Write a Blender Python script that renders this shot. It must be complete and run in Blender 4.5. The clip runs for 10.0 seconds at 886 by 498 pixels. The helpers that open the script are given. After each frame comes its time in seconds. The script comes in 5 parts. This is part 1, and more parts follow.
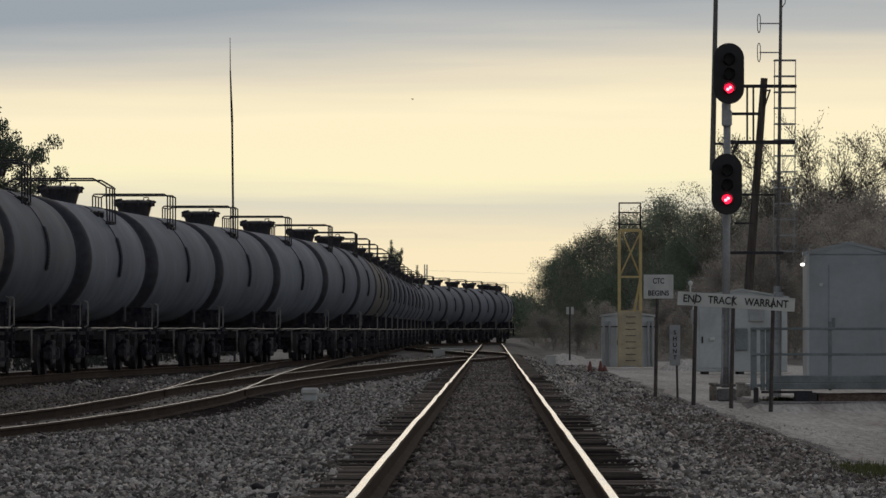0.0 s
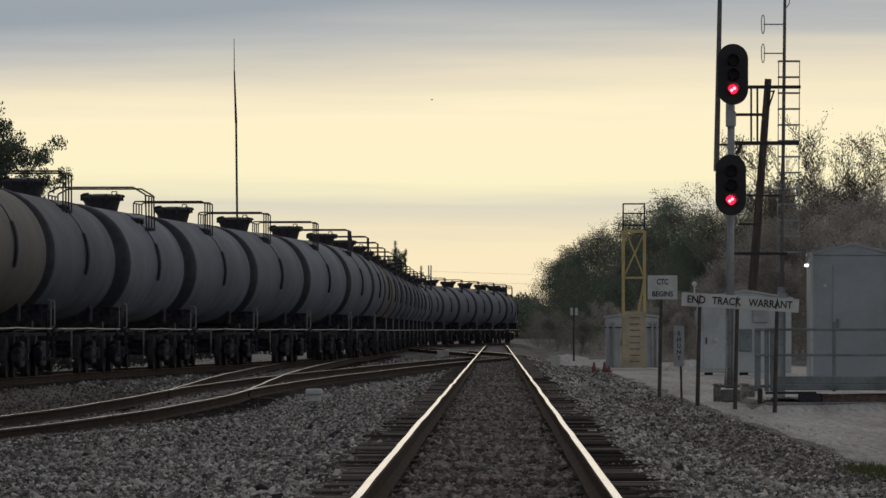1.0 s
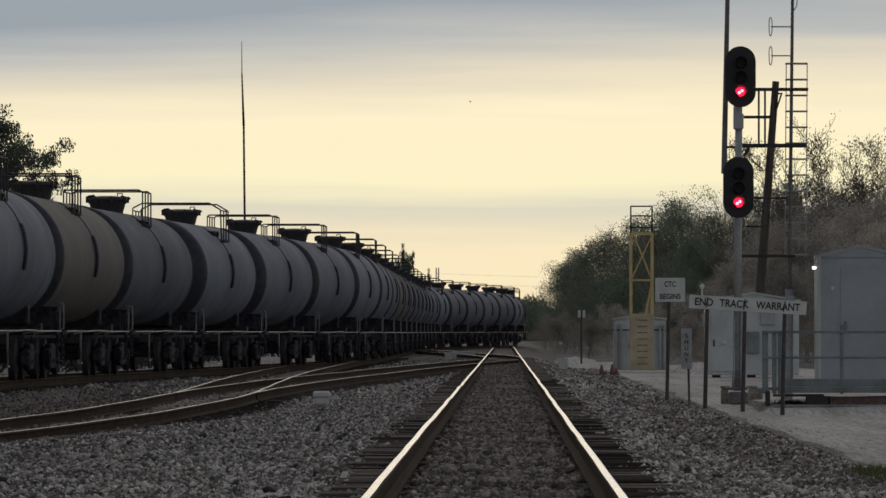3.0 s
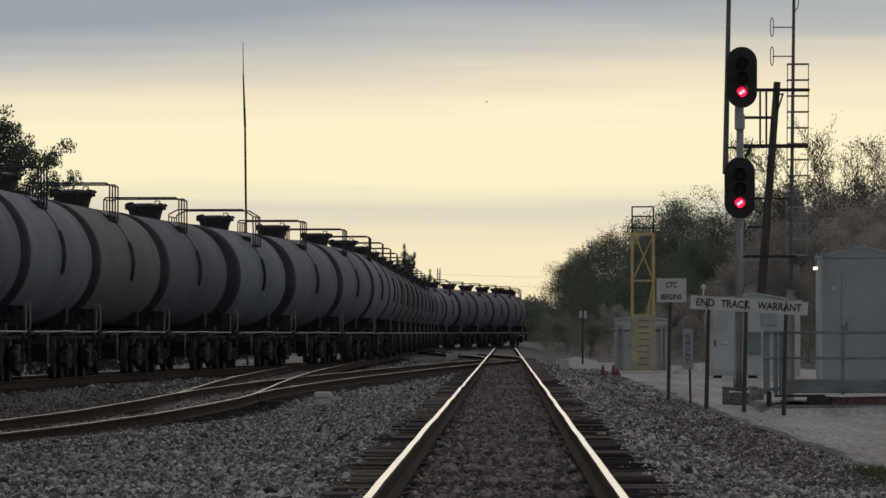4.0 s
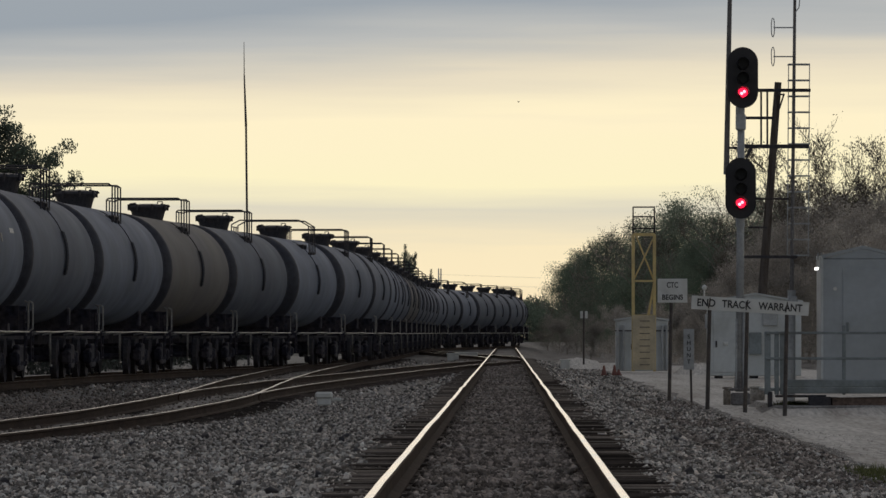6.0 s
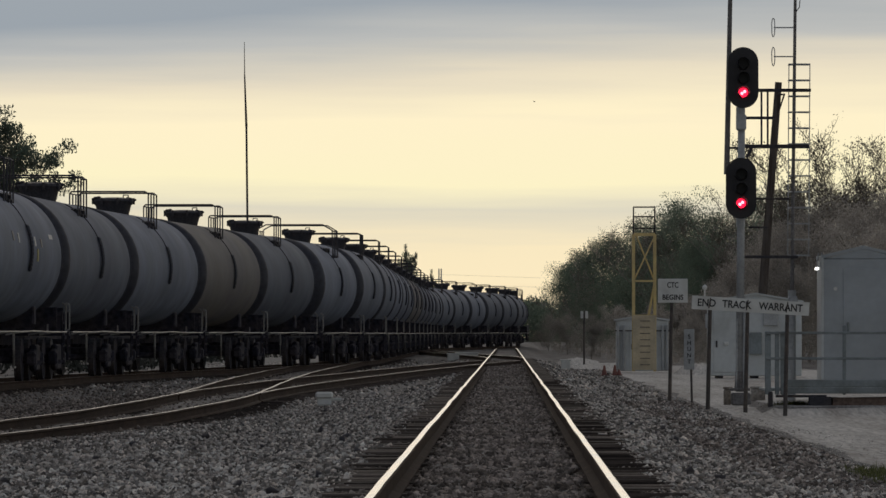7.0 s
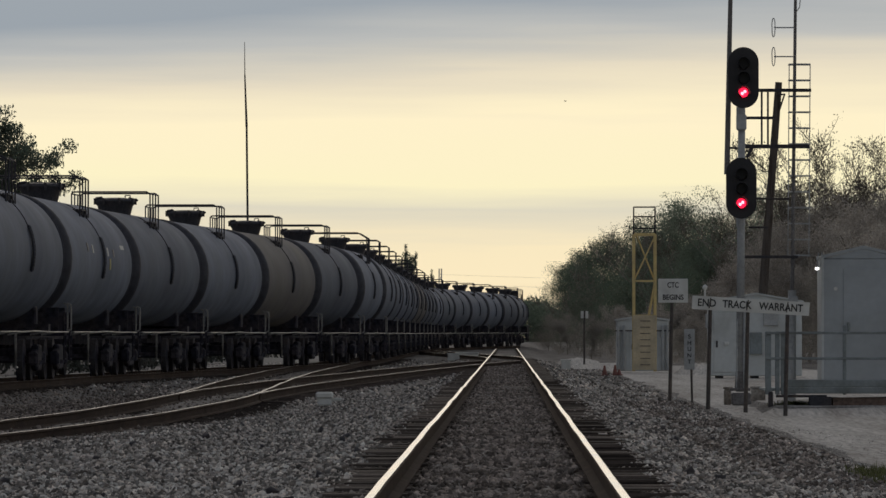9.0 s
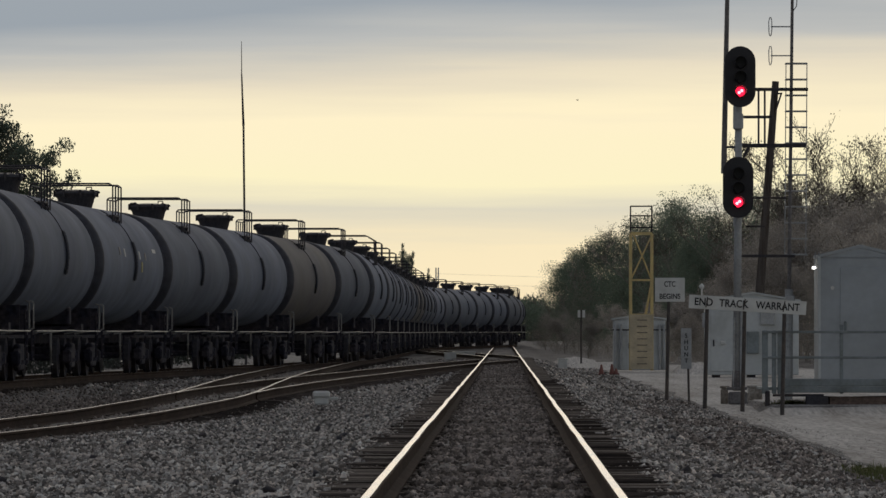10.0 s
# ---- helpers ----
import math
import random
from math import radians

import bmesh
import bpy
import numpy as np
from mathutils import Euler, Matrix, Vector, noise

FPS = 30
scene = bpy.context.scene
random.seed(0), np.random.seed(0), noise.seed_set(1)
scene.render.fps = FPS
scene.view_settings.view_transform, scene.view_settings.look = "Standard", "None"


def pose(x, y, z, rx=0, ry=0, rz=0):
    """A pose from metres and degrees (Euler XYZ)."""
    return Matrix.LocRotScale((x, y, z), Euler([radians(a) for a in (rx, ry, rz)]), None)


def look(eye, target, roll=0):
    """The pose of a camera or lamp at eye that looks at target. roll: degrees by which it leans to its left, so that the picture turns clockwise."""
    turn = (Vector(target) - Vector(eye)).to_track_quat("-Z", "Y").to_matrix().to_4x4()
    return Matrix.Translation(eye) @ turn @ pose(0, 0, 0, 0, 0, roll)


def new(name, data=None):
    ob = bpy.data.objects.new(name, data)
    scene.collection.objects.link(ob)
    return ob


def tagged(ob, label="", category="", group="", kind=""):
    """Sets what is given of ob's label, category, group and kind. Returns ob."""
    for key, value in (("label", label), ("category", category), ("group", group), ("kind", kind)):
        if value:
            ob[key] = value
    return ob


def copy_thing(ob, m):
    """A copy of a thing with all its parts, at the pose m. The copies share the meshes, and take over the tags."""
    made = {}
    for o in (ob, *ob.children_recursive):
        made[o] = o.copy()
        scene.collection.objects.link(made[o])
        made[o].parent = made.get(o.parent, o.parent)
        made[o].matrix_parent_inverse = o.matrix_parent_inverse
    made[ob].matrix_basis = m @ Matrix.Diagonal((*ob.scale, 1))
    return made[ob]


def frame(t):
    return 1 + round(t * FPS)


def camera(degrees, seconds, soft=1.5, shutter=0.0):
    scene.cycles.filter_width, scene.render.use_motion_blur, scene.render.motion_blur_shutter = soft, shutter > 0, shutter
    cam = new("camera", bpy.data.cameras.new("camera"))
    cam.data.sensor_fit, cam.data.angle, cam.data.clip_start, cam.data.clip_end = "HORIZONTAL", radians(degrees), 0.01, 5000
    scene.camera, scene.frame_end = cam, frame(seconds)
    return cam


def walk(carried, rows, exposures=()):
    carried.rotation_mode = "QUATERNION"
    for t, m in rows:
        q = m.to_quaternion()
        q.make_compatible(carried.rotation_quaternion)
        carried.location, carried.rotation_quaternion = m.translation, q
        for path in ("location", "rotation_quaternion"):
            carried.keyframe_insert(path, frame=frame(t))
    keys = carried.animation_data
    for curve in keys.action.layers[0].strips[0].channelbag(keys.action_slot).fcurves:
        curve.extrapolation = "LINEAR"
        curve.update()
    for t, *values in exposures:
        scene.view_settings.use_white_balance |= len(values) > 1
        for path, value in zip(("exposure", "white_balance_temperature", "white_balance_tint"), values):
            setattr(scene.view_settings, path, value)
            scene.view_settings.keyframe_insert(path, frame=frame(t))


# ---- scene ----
# The lens: a long telephoto on a low stand between the rails.
EYE = (0.0, 0.0, 0.95)
FOV = 2 * math.degrees(math.atan(784 / 12000))
UNIT = math.degrees(1 / 12000)
cam = camera(FOV, 10.0, soft=1.5)


def aim(right, up):
    """Turn of the camera, in small units to the right and up from its rest."""
    return pose(*EYE, 90 + (153.0 - up) * UNIT, 0, (114.0 - right) * UNIT)


walk(cam, [
    (0.0, aim(25.5, 7.3)), (0.5, aim(22.0, 7.0)), (1.0, aim(18.4, 5.8)), (1.5, aim(12.0, 3.8)),
    (2.0, aim(10.3, 2.8)), (2.5, aim(7.4, 2.0)), (4.0, aim(2.6, 0.6)), (4.5, aim(1.6, 0.0)),
    (5.0, aim(1.0, 0.0)), (5.5, aim(1.0, 0.0)), (7.0, aim(0.2, 0.0)), (7.5, aim(0.0, 0.0)),
    (8.0, aim(0.0, 0.0)), (9.0, aim(-0.2, 0.0)), (9.5, aim(0.0, 0.2)), (9.75, aim(2.0, 0.7)), (10.0, aim(5.4, 1.6))])

# ---- sky and light: thin cloud at dusk, the brightest part low ahead ----
world = bpy.data.worlds.new("dusk_sky")
scene.world = world
world.use_nodes = True
wn, wl = world.node_tree.nodes, world.node_tree.links
wn.clear()
w_out = wn.new("ShaderNodeOutputWorld")
w_geo = wn.new("ShaderNodeTexCoord")
w_sep = wn.new("ShaderNodeSeparateXYZ")
wl.new(w_geo.outputs["Generated"], w_sep.inputs[0])
w_low = wn.new("ShaderNodeMapRange")
w_low.inputs["From Min"].default_value = 0.0
w_low.inputs["From Max"].default_value = 0.05
# slow wander of the cloud layers along the horizon
w_map = wn.new("ShaderNodeMapping")
w_map.inputs["Scale"].default_value = (9, 9, 160)
w_noise = wn.new("ShaderNodeTexNoise")
w_noise.inputs["Scale"].default_value = 1.6
w_noise.inputs["Detail"].default_value = 5
wl.new(w_geo.outputs["Generated"], w_map.inputs[0])
wl.new(w_map.outputs[0], w_noise.inputs["Vector"])
w_wob = wn.new("ShaderNodeMath")
w_wob.operation = "MULTIPLY_ADD"
w_wob.inputs[1].default_value = 0.0085
wl.new(w_noise.outputs["Fac"], w_wob.inputs[0])
w_off = wn.new("ShaderNodeMath")
w_off.operation = "SUBTRACT"
w_off.inputs[1].default_value = 0.00425
# the upper grey layer hangs lower to the left
w_rise = wn.new("ShaderNodeMapRange")
w_rise.inputs["From Min"].default_value, w_rise.inputs["From Max"].default_value = 0.027, 0.043
w_rise.inputs["To Min"].default_value, w_rise.inputs["To Max"].default_value = 0.0, -0.045
wl.new(w_sep.outputs["Z"], w_rise.inputs["Value"])
w_tilt = wn.new("ShaderNodeMath")
w_tilt.operation = "MULTIPLY_ADD"
wl.new(w_rise.outputs[0], w_tilt.inputs[0])
wl.new(w_sep.outputs["X"], w_tilt.inputs[1])
wl.new(w_sep.outputs["Z"], w_tilt.inputs[2])
wl.new(w_tilt.outputs[0], w_off.inputs[0])
wl.new(w_off.outputs[0], w_wob.inputs[2])
wl.new(w_wob.outputs[0], w_low.inputs["Value"])
w_ramp = wn.new("ShaderNodeValToRGB")
wl.new(w_low.outputs[0], w_ramp.inputs[0])
SKY = [(0.0, (0.88, 0.70, 0.46)), (0.16, (0.97, 0.82, 0.54)), (0.27, (0.95, 0.81, 0.54)), (0.37, (0.73, 0.68, 0.54)),
       (0.46, (0.98, 0.89, 0.58)), (0.64, (1.0, 0.88, 0.60)), (0.76, (0.80, 0.715, 0.55)), (0.88, (0.50, 0.505, 0.49)),
       (1.0, (0.33, 0.37, 0.41))]
ramp = w_ramp.color_ramp
while len(ramp.elements) < len(SKY):
    ramp.elements.new(0.5)
for el, (p, c) in zip(ramp.elements, SKY):
    el.position, el.color = p, (*c, 1)
# the upper sky: plain blue-grey cloud over a clear-sky base
w_sky = wn.new("ShaderNodeTexSky")
w_sky.sky_type = "NISHITA"
w_sky.sun_disc = False
w_sky.sun_elevation, w_sky.sun_rotation = radians(25), radians(-4)
w_gain = wn.new("ShaderNodeMix")
w_gain.data_type = "RGBA"
w_gain.blend_type = "MIX"
w_gain.inputs["Factor"].default_value = 0.985
w_gain.inputs[7].default_value = (0.298, 0.312, 0.345, 1)
wl.new(w_sky.outputs[0], w_gain.inputs[6])
w_hi = wn.new("ShaderNodeMapRange")
w_hi.inputs["From Min"].default_value = 0.045
w_hi.inputs["From Max"].default_value = 0.30
wl.new(w_sep.outputs["Z"], w_hi.inputs["Value"])
w_mix = wn.new("ShaderNodeMix")
w_mix.data_type = "RGBA"
wl.new(w_hi.outputs[0], w_mix.inputs["Factor"])
wl.new(w_ramp.outputs[0], w_mix.inputs[6])
wl.new(w_gain.outputs[2], w_mix.inputs[7])
w_bg = wn.new("ShaderNodeBackground")
w_bg.inputs["Strength"].default_value = 1.0
# and dimmer again overhead
w_top = wn.new("ShaderNodeMapRange")
w_top.inputs["From Min"].default_value, w_top.inputs["From Max"].default_value = 0.25, 0.85
wl.new(w_sep.outputs["Z"], w_top.inputs["Value"])
w_zen = wn.new("ShaderNodeMix")
w_zen.data_type = "RGBA"
w_zen.inputs[7].default_value = (0.160, 0.176, 0.214, 1)
wl.new(w_top.outputs[0], w_zen.inputs["Factor"])
wl.new(w_mix.outputs[2], w_zen.inputs[6])
# dusk: the sky is dimmer away from the sunset
w_east = wn.new("ShaderNodeMapRange")
w_east.inputs["From Min"].default_value, w_east.inputs["From Max"].default_value = -1.0, 0.8
w_east.inputs["To Min"].default_value, w_east.inputs["To Max"].default_value = 0.85, 1.0
wl.new(w_sep.outputs["Y"], w_east.inputs["Value"])
wl.new(w_east.outputs[0], w_bg.inputs["Strength"])
wl.new(w_zen.outputs[2], w_bg.inputs[0])
wl.new(w_bg.outputs[0], w_out.inputs[0])

sun = new("sun", bpy.data.lights.new("sun", "SUN"))
sun.data.energy, sun.data.angle, sun.data.color = 0.5, radians(60), (1.0, 0.86, 0.66)
sun.matrix_world = look((-30, 400, 190), (0, 0, 0))
scene.view_settings.exposure = 0.0


# ---- materials ----
def material(name, base, rough=0.8, metal=0.0, fine=60.0, broad=2.0, vary=0.35, bump=0.3, dirt=None, rand=0.0, stretch=(1, 1, 1)):
    """A surface with grain and broad wear: base colour, a second colour for stains, and fine relief."""
    m = bpy.data.materials.new(name)
    m.use_nodes = True
    n, l = m.node_tree.nodes, m.node_tree.links
    b = n["Principled BSDF"]
    b.inputs["Roughness"].default_value, b.inputs["Metallic"].default_value = rough, metal
    b.inputs["Specular IOR Level"].default_value = 0.12 if rough >= 0.8 else 0.45
    tc = n.new("ShaderNodeTexCoord")
    mp = n.new("ShaderNodeMapping")
    mp.inputs["Scale"].default_value = stretch
    l.new(tc.outputs["Object"], mp.inputs[0])
    n1, n2 = n.new("ShaderNodeTexNoise"), n.new("ShaderNodeTexNoise")
    for node, s, d in ((n1, fine, 4), (n2, broad, 6)):
        node.inputs["Scale"].default_value, node.inputs["Detail"].default_value = s, d
        l.new(mp.outputs[0], node.inputs["Vector"])
    r1 = n.new("ShaderNodeMapRange")
    r1.inputs["From Min"].default_value, r1.inputs["From Max"].default_value = 0.3, 0.7
    r1.inputs["To Min"].default_value, r1.inputs["To Max"].default_value = 1 - vary, 1 + vary
    l.new(n1.outputs["Fac"], r1.inputs["Value"])
    mx = n.new("ShaderNodeMix")
    mx.data_type = "RGBA"
    mx.inputs[6].default_value = (*base, 1)
    mx.inputs[7].default_value = (*(dirt or [c * 0.6 for c in base]), 1)
    r2 = n.new("ShaderNodeMapRange")
    r2.inputs["From Min"].default_value, r2.inputs["From Max"].default_value = 0.42, 0.66
    l.new(n2.outputs["Fac"], r2.inputs["Value"])
    l.new(r2.outputs[0], mx.inputs["Factor"])
    hs = n.new("ShaderNodeHueSaturation")
    l.new(mx.outputs[2], hs.inputs["Color"])
    value = r1.outputs[0]
    if rand:
        oi = n.new("ShaderNodeObjectInfo")
        rr = n.new("ShaderNodeMapRange")
        rr.inputs["To Min"].default_value, rr.inputs["To Max"].default_value = 1 - rand, 1 + rand
        l.new(oi.outputs["Random"], rr.inputs["Value"])
        mu = n.new("ShaderNodeMath")
        mu.operation = "MULTIPLY"
        l.new(r1.outputs[0], mu.inputs[0])
        l.new(rr.outputs[0], mu.inputs[1])
        value = mu.outputs[0]
    l.new(value, hs.inputs["Value"])
    l.new(hs.outputs[0], b.inputs["Base Color"])
    if bump:
        bp = n.new("ShaderNodeBump")
        bp.inputs["Strength"].default_value, bp.inputs["Distance"].default_value = bump, 0.01
        l.new(n1.outputs["Fac"], bp.inputs["Height"])
        l.new(bp.outputs[0], b.inputs["Normal"])
    return m


def island(m, low, high):
    """Lets each loose piece of a mesh differ in brightness."""
    n, l = m.node_tree.nodes, m.node_tree.links
    hs = [x for x in n if x.type == "HUE_SAT"][0]
    was = hs.inputs["Value"].links[0].from_socket
    g = n.new("ShaderNodeNewGeometry")
    r = n.new("ShaderNodeMapRange")
    r.inputs["To Min"].default_value, r.inputs["To Max"].default_value = low, high
    sq = n.new("ShaderNodeMath")
    sq.operation = "POWER"
    sq.inputs[1].default_value = 1.7
    l.new(g.outputs["Random Per Island"], sq.inputs[0])
    l.new(sq.outputs[0], r.inputs["Value"])
    mu = n.new("ShaderNodeMath")
    mu.operation = "MULTIPLY"
    l.new(was, mu.inputs[0])
    l.new(r.outputs[0], mu.inputs[1])
    l.new(mu.outputs[0], hs.inputs["Value"])
    return m


def glow(name, colour, strength):
    m = bpy.data.materials.new(name)
    m.use_nodes = True
    b = m.node_tree.nodes["Principled BSDF"]
    b.inputs["Base Color"].default_value = (*[min(1, c) for c in colour], 1)
    b.inputs["Emission Color"].default_value = (*colour, 1)
    b.inputs["Emission Strength"].default_value = strength
    return m


M_GROUND = material("ballast_bed", (0.18, 0.167, 0.155), 0.95, fine=16, broad=0.8, dirt=(0.11, 0.10, 0.092), bump=0.8, stretch=(1, 0.06, 1))
M_STONE = island(material("ballast_stone", (0.345, 0.314, 0.282), 0.9, fine=40, broad=0.5, vary=0.2, dirt=(0.205, 0.184, 0.168), bump=0.2), 0.30, 2.5)


def warm_and_cold(m, warm, cold):
    """Some pieces of a mesh lean to one tint, some to another."""
    n, l = m.node_tree.nodes, m.node_tree.links
    hs = [x for x in n if x.type == "HUE_SAT"][0]
    was = hs.inputs["Color"].links[0].from_socket
    g = n.new("ShaderNodeNewGeometry")
    a, f = n.new("ShaderNodeMath"), n.new("ShaderNodeMath")
    a.operation, f.operation = "MULTIPLY", "FRACT"
    a.inputs[1].default_value = 17.3
    l.new(g.outputs["Random Per Island"], a.inputs[0])
    l.new(a.outputs[0], f.inputs[0])
    t, mul = n.new("ShaderNodeMix"), n.new("ShaderNodeMix")
    t.data_type = mul.data_type = "RGBA"
    mul.blend_type = "MULTIPLY"
    mul.inputs["Factor"].default_value = 1.0
    t.inputs[6].default_value, t.inputs[7].default_value = (*warm, 1), (*cold, 1)
    l.new(f.outputs[0], t.inputs["Factor"])
    l.new(was, mul.inputs[6])
    l.new(t.outputs[2], mul.inputs[7])
    l.new(mul.outputs[2], hs.inputs["Color"])


warm_and_cold(M_STONE, (1.06, 1.01, 0.97), (0.96, 1.02, 1.05))
M_STONE_BROWN = island(material("oiled_ballast_stone", (0.255, 0.218, 0.192), 0.9, fine=40, broad=0.5, vary=0.2, dirt=(0.125, 0.104, 0.088), bump=0.2), 0.4, 1.9)
M_PATH = material("crushed_limestone", (0.47, 0.445, 0.41), 0.95, fine=14, broad=0.9, vary=0.3, dirt=(0.31, 0.285, 0.255), bump=0.6, stretch=(1, 0.05, 1))
M_LANE = material("dusty_lane_gravel", (0.30, 0.285, 0.265), 0.95, fine=10, broad=0.6, vary=0.2, dirt=(0.21, 0.195, 0.175), bump=0.4)
M_PEBBLE = island(material("pale_pebble", (0.50, 0.47, 0.43), 0.95, fine=30, vary=0.15), 0.75, 1.3)
M_TIE = material("creosoted_wood", (0.098, 0.079, 0.068), 0.9, fine=14, broad=1.5, dirt=(0.045, 0.036, 0.03), rand=0.6, stretch=(1, 8, 8))
M_RAIL = material("rusty_rail_web", (0.050, 0.036, 0.029), 0.85, fine=25, broad=1.2, dirt=(0.068, 0.047, 0.037))
M_RAIL.node_tree.nodes["Principled BSDF"].inputs["Specular IOR Level"].default_value = 0.02
M_HEAD = material("worn_rail_head", (0.64, 0.54, 0.41), 0.2, metal=1.0, fine=9, broad=0.4, vary=0.1, dirt=(0.5, 0.47, 0.44), bump=0.05)
M_HEAD_DULL = material("dull_rail_head", (0.40, 0.36, 0.33), 0.42, metal=0.6, fine=9, broad=0.4, vary=0.2, dirt=(0.15, 0.125, 0.11), bump=0.05)
M_STEEL = material("dark_steel", (0.034, 0.033, 0.040), 0.7, fine=20, broad=2, dirt=(0.055, 0.044, 0.042))
M_TANK = material("black_tank_paint", (0.091, 0.107, 0.146), 0.72, fine=1.9, broad=0.75, vary=0.22, dirt=(0.126, 0.144, 0.182), rand=0.25, bump=0.02, stretch=(1, 0.38, 0.32))
M_TANK.node_tree.nodes["Principled BSDF"].inputs["Specular IOR Level"].default_value = 0.11
M_TANK_BROWN = material("brown_dusted_tank_paint", (0.112, 0.107, 0.112), 0.72, fine=1.9, broad=0.75, vary=0.16, dirt=(0.130, 0.121, 0.112), bump=0.02, stretch=(1, 0.38, 0.32))
M_TANK_BROWN.node_tree.nodes["Principled BSDF"].inputs["Specular IOR Level"].default_value = 0.11
# near-black for the ladders, and for the tank ends, whose shade is in the colour
M_SHADE_STEEL = material("shade_dark_steel", (0.019, 0.021, 0.032), 0.7, fine=6, broad=1.2, vary=0.3, dirt=(0.036, 0.036, 0.046), bump=0.05)
M_TRUCK = material("grimy_cast_steel", (0.025, 0.025, 0.036), 0.85, fine=9, broad=2, vary=0.5, dirt=(0.056, 0.048, 0.053))
M_GRAB = material("worn_grab_iron", (0.26, 0.25, 0.24), 0.5, metal=0.3, fine=30, broad=1.2, dirt=(0.06, 0.055, 0.05))
M_BLACK = material("matt_black_paint", (0.021, 0.020, 0.023), 0.6, fine=40, broad=3, vary=0.25, dirt=(0.026, 0.024, 0.026), bump=0.08)
M_GALV = material("galvanised_steel", (0.40, 0.41, 0.41), 0.55, metal=0.2, fine=18, broad=2.5, vary=0.12, dirt=(0.31, 0.315, 0.31), bump=0.06)
M_DECK = material("grey_green_paint", (0.23, 0.26, 0.265), 0.6, fine=15, broad=1.5, vary=0.12, dirt=(0.15, 0.165, 0.16), bump=0.05)
M_PALE = material("pale_grey_sheet", (0.54, 0.56, 0.55), 0.5, metal=0.05, fine=7, broad=0.8, vary=0.05, dirt=(0.41, 0.425, 0.41), bump=0.03)
M_SOIL = material("brown_soil", (0.16, 0.115, 0.092), 0.95, fine=15, broad=1.5, dirt=(0.11, 0.08, 0.065), bump=0.6)
M_GREY = material("weathered_grey_tube", (0.16, 0.15, 0.145), 0.6, fine=20, broad=2, dirt=(0.11, 0.10, 0.095))
M_SHED = material("grey_sheet_metal", (0.37, 0.395, 0.41), 0.5, metal=0.05, fine=7, broad=0.8, vary=0.05, dirt=(0.295, 0.312, 0.315), bump=0.03)
M_YELLOW = material("faded_yellow_paint", (0.62, 0.48, 0.20), 0.6, fine=20, broad=2, vary=0.12, dirt=(0.50, 0.38, 0.18), bump=0.06)
M_SIGN = material("white_sign_face", (0.66, 0.66, 0.62), 0.55, fine=12, broad=3, vary=0.07, dirt=(0.54, 0.53, 0.49), bump=0.02)
M_INK = material("black_sign_ink", (0.02, 0.02, 0.02), 0.6, fine=30, vary=0.1, bump=0)
M_POST = material("dark_sign_post", (0.060, 0.052, 0.048), 0.7, fine=30, broad=4, dirt=(0.10, 0.08, 0.066))
M_WOOD = material("weathered_pole_wood", (0.10, 0.087, 0.078), 0.9, fine=30, broad=2, dirt=(0.06, 0.048, 0.04), stretch=(6, 6, 0.5))
M_CONC = material("weathered_concrete", (0.40, 0.37, 0.33), 0.9, fine=20, broad=2, dirt=(0.24, 0.21, 0.18))
M_OLD = material("old_brown_concrete", (0.25, 0.22, 0.185), 0.9, fine=20, broad=2, dirt=(0.16, 0.135, 0.11))
M_BARK = material("grey_bark", (0.30, 0.265, 0.23), 0.95, fine=10, broad=1, dirt=(0.09, 0.075, 0.06))
M_LEAF = island(material("dark_evergreen_leaf", (0.168, 0.215, 0.160), 0.8, fine=2, broad=0.25, vary=0.3, dirt=(0.190, 0.202, 0.160), rand=0.25, bump=0), 0.88, 1.14)
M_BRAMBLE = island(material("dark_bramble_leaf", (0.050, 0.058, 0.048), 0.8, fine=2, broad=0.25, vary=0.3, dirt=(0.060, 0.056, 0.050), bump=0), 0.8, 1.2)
M_DRY = island(material("dry_brown_twig", (0.42, 0.385, 0.345), 0.9, fine=2, broad=0.25, vary=0.3, dirt=(0.30, 0.285, 0.245), rand=0.2, bump=0), 0.8, 1.22)


def translucent(m, share):
    """Thin leaves let some of the light behind them through."""
    n, l = m.node_tree.nodes, m.node_tree.links
    out = [x for x in n if x.type == "OUTPUT_MATERIAL"][0]
    hs = [x for x in n if x.type == "HUE_SAT"][0]
    tr, mx = n.new("ShaderNodeBsdfTranslucent"), n.new("ShaderNodeMixShader")
    l.new(hs.outputs[0], tr.inputs["Color"])
    mx.inputs[0].default_value = share
    l.new(n["Principled BSDF"].outputs[0], mx.inputs[1])
    l.new(tr.outputs[0], mx.inputs[2])
    l.new(mx.outputs[0], out.inputs["Surface"])


translucent(M_LEAF, 0.5)
translucent(M_DRY, 0.42)
M_GRASS = island(material("winter_grass", (0.15, 0.17, 0.06), 0.85, fine=3, broad=0.5, dirt=(0.15, 0.135, 0.07), bump=0), 0.6, 1.4)
M_PANEL = material("sun_bleached_panel", (0.56, 0.47, 0.31), 0.7, fine=12, broad=1.5, vary=0.12, dirt=(0.40, 0.34, 0.24))
M_WILT = island(material("withered_dark_leaf", (0.17, 0.15, 0.12), 0.85, fine=3, broad=0.3, vary=0.3, dirt=(0.22, 0.195, 0.15), bump=0), 0.6, 1.4)
M_DOT = material("dull_yellow_mark", (0.45, 0.40, 0.14), 0.7, fine=20, vary=0.2, bump=0)
M_ORANGE = material("faded_orange_plastic", (0.22, 0.085, 0.065), 0.6, fine=20, vary=0.15, bump=0)
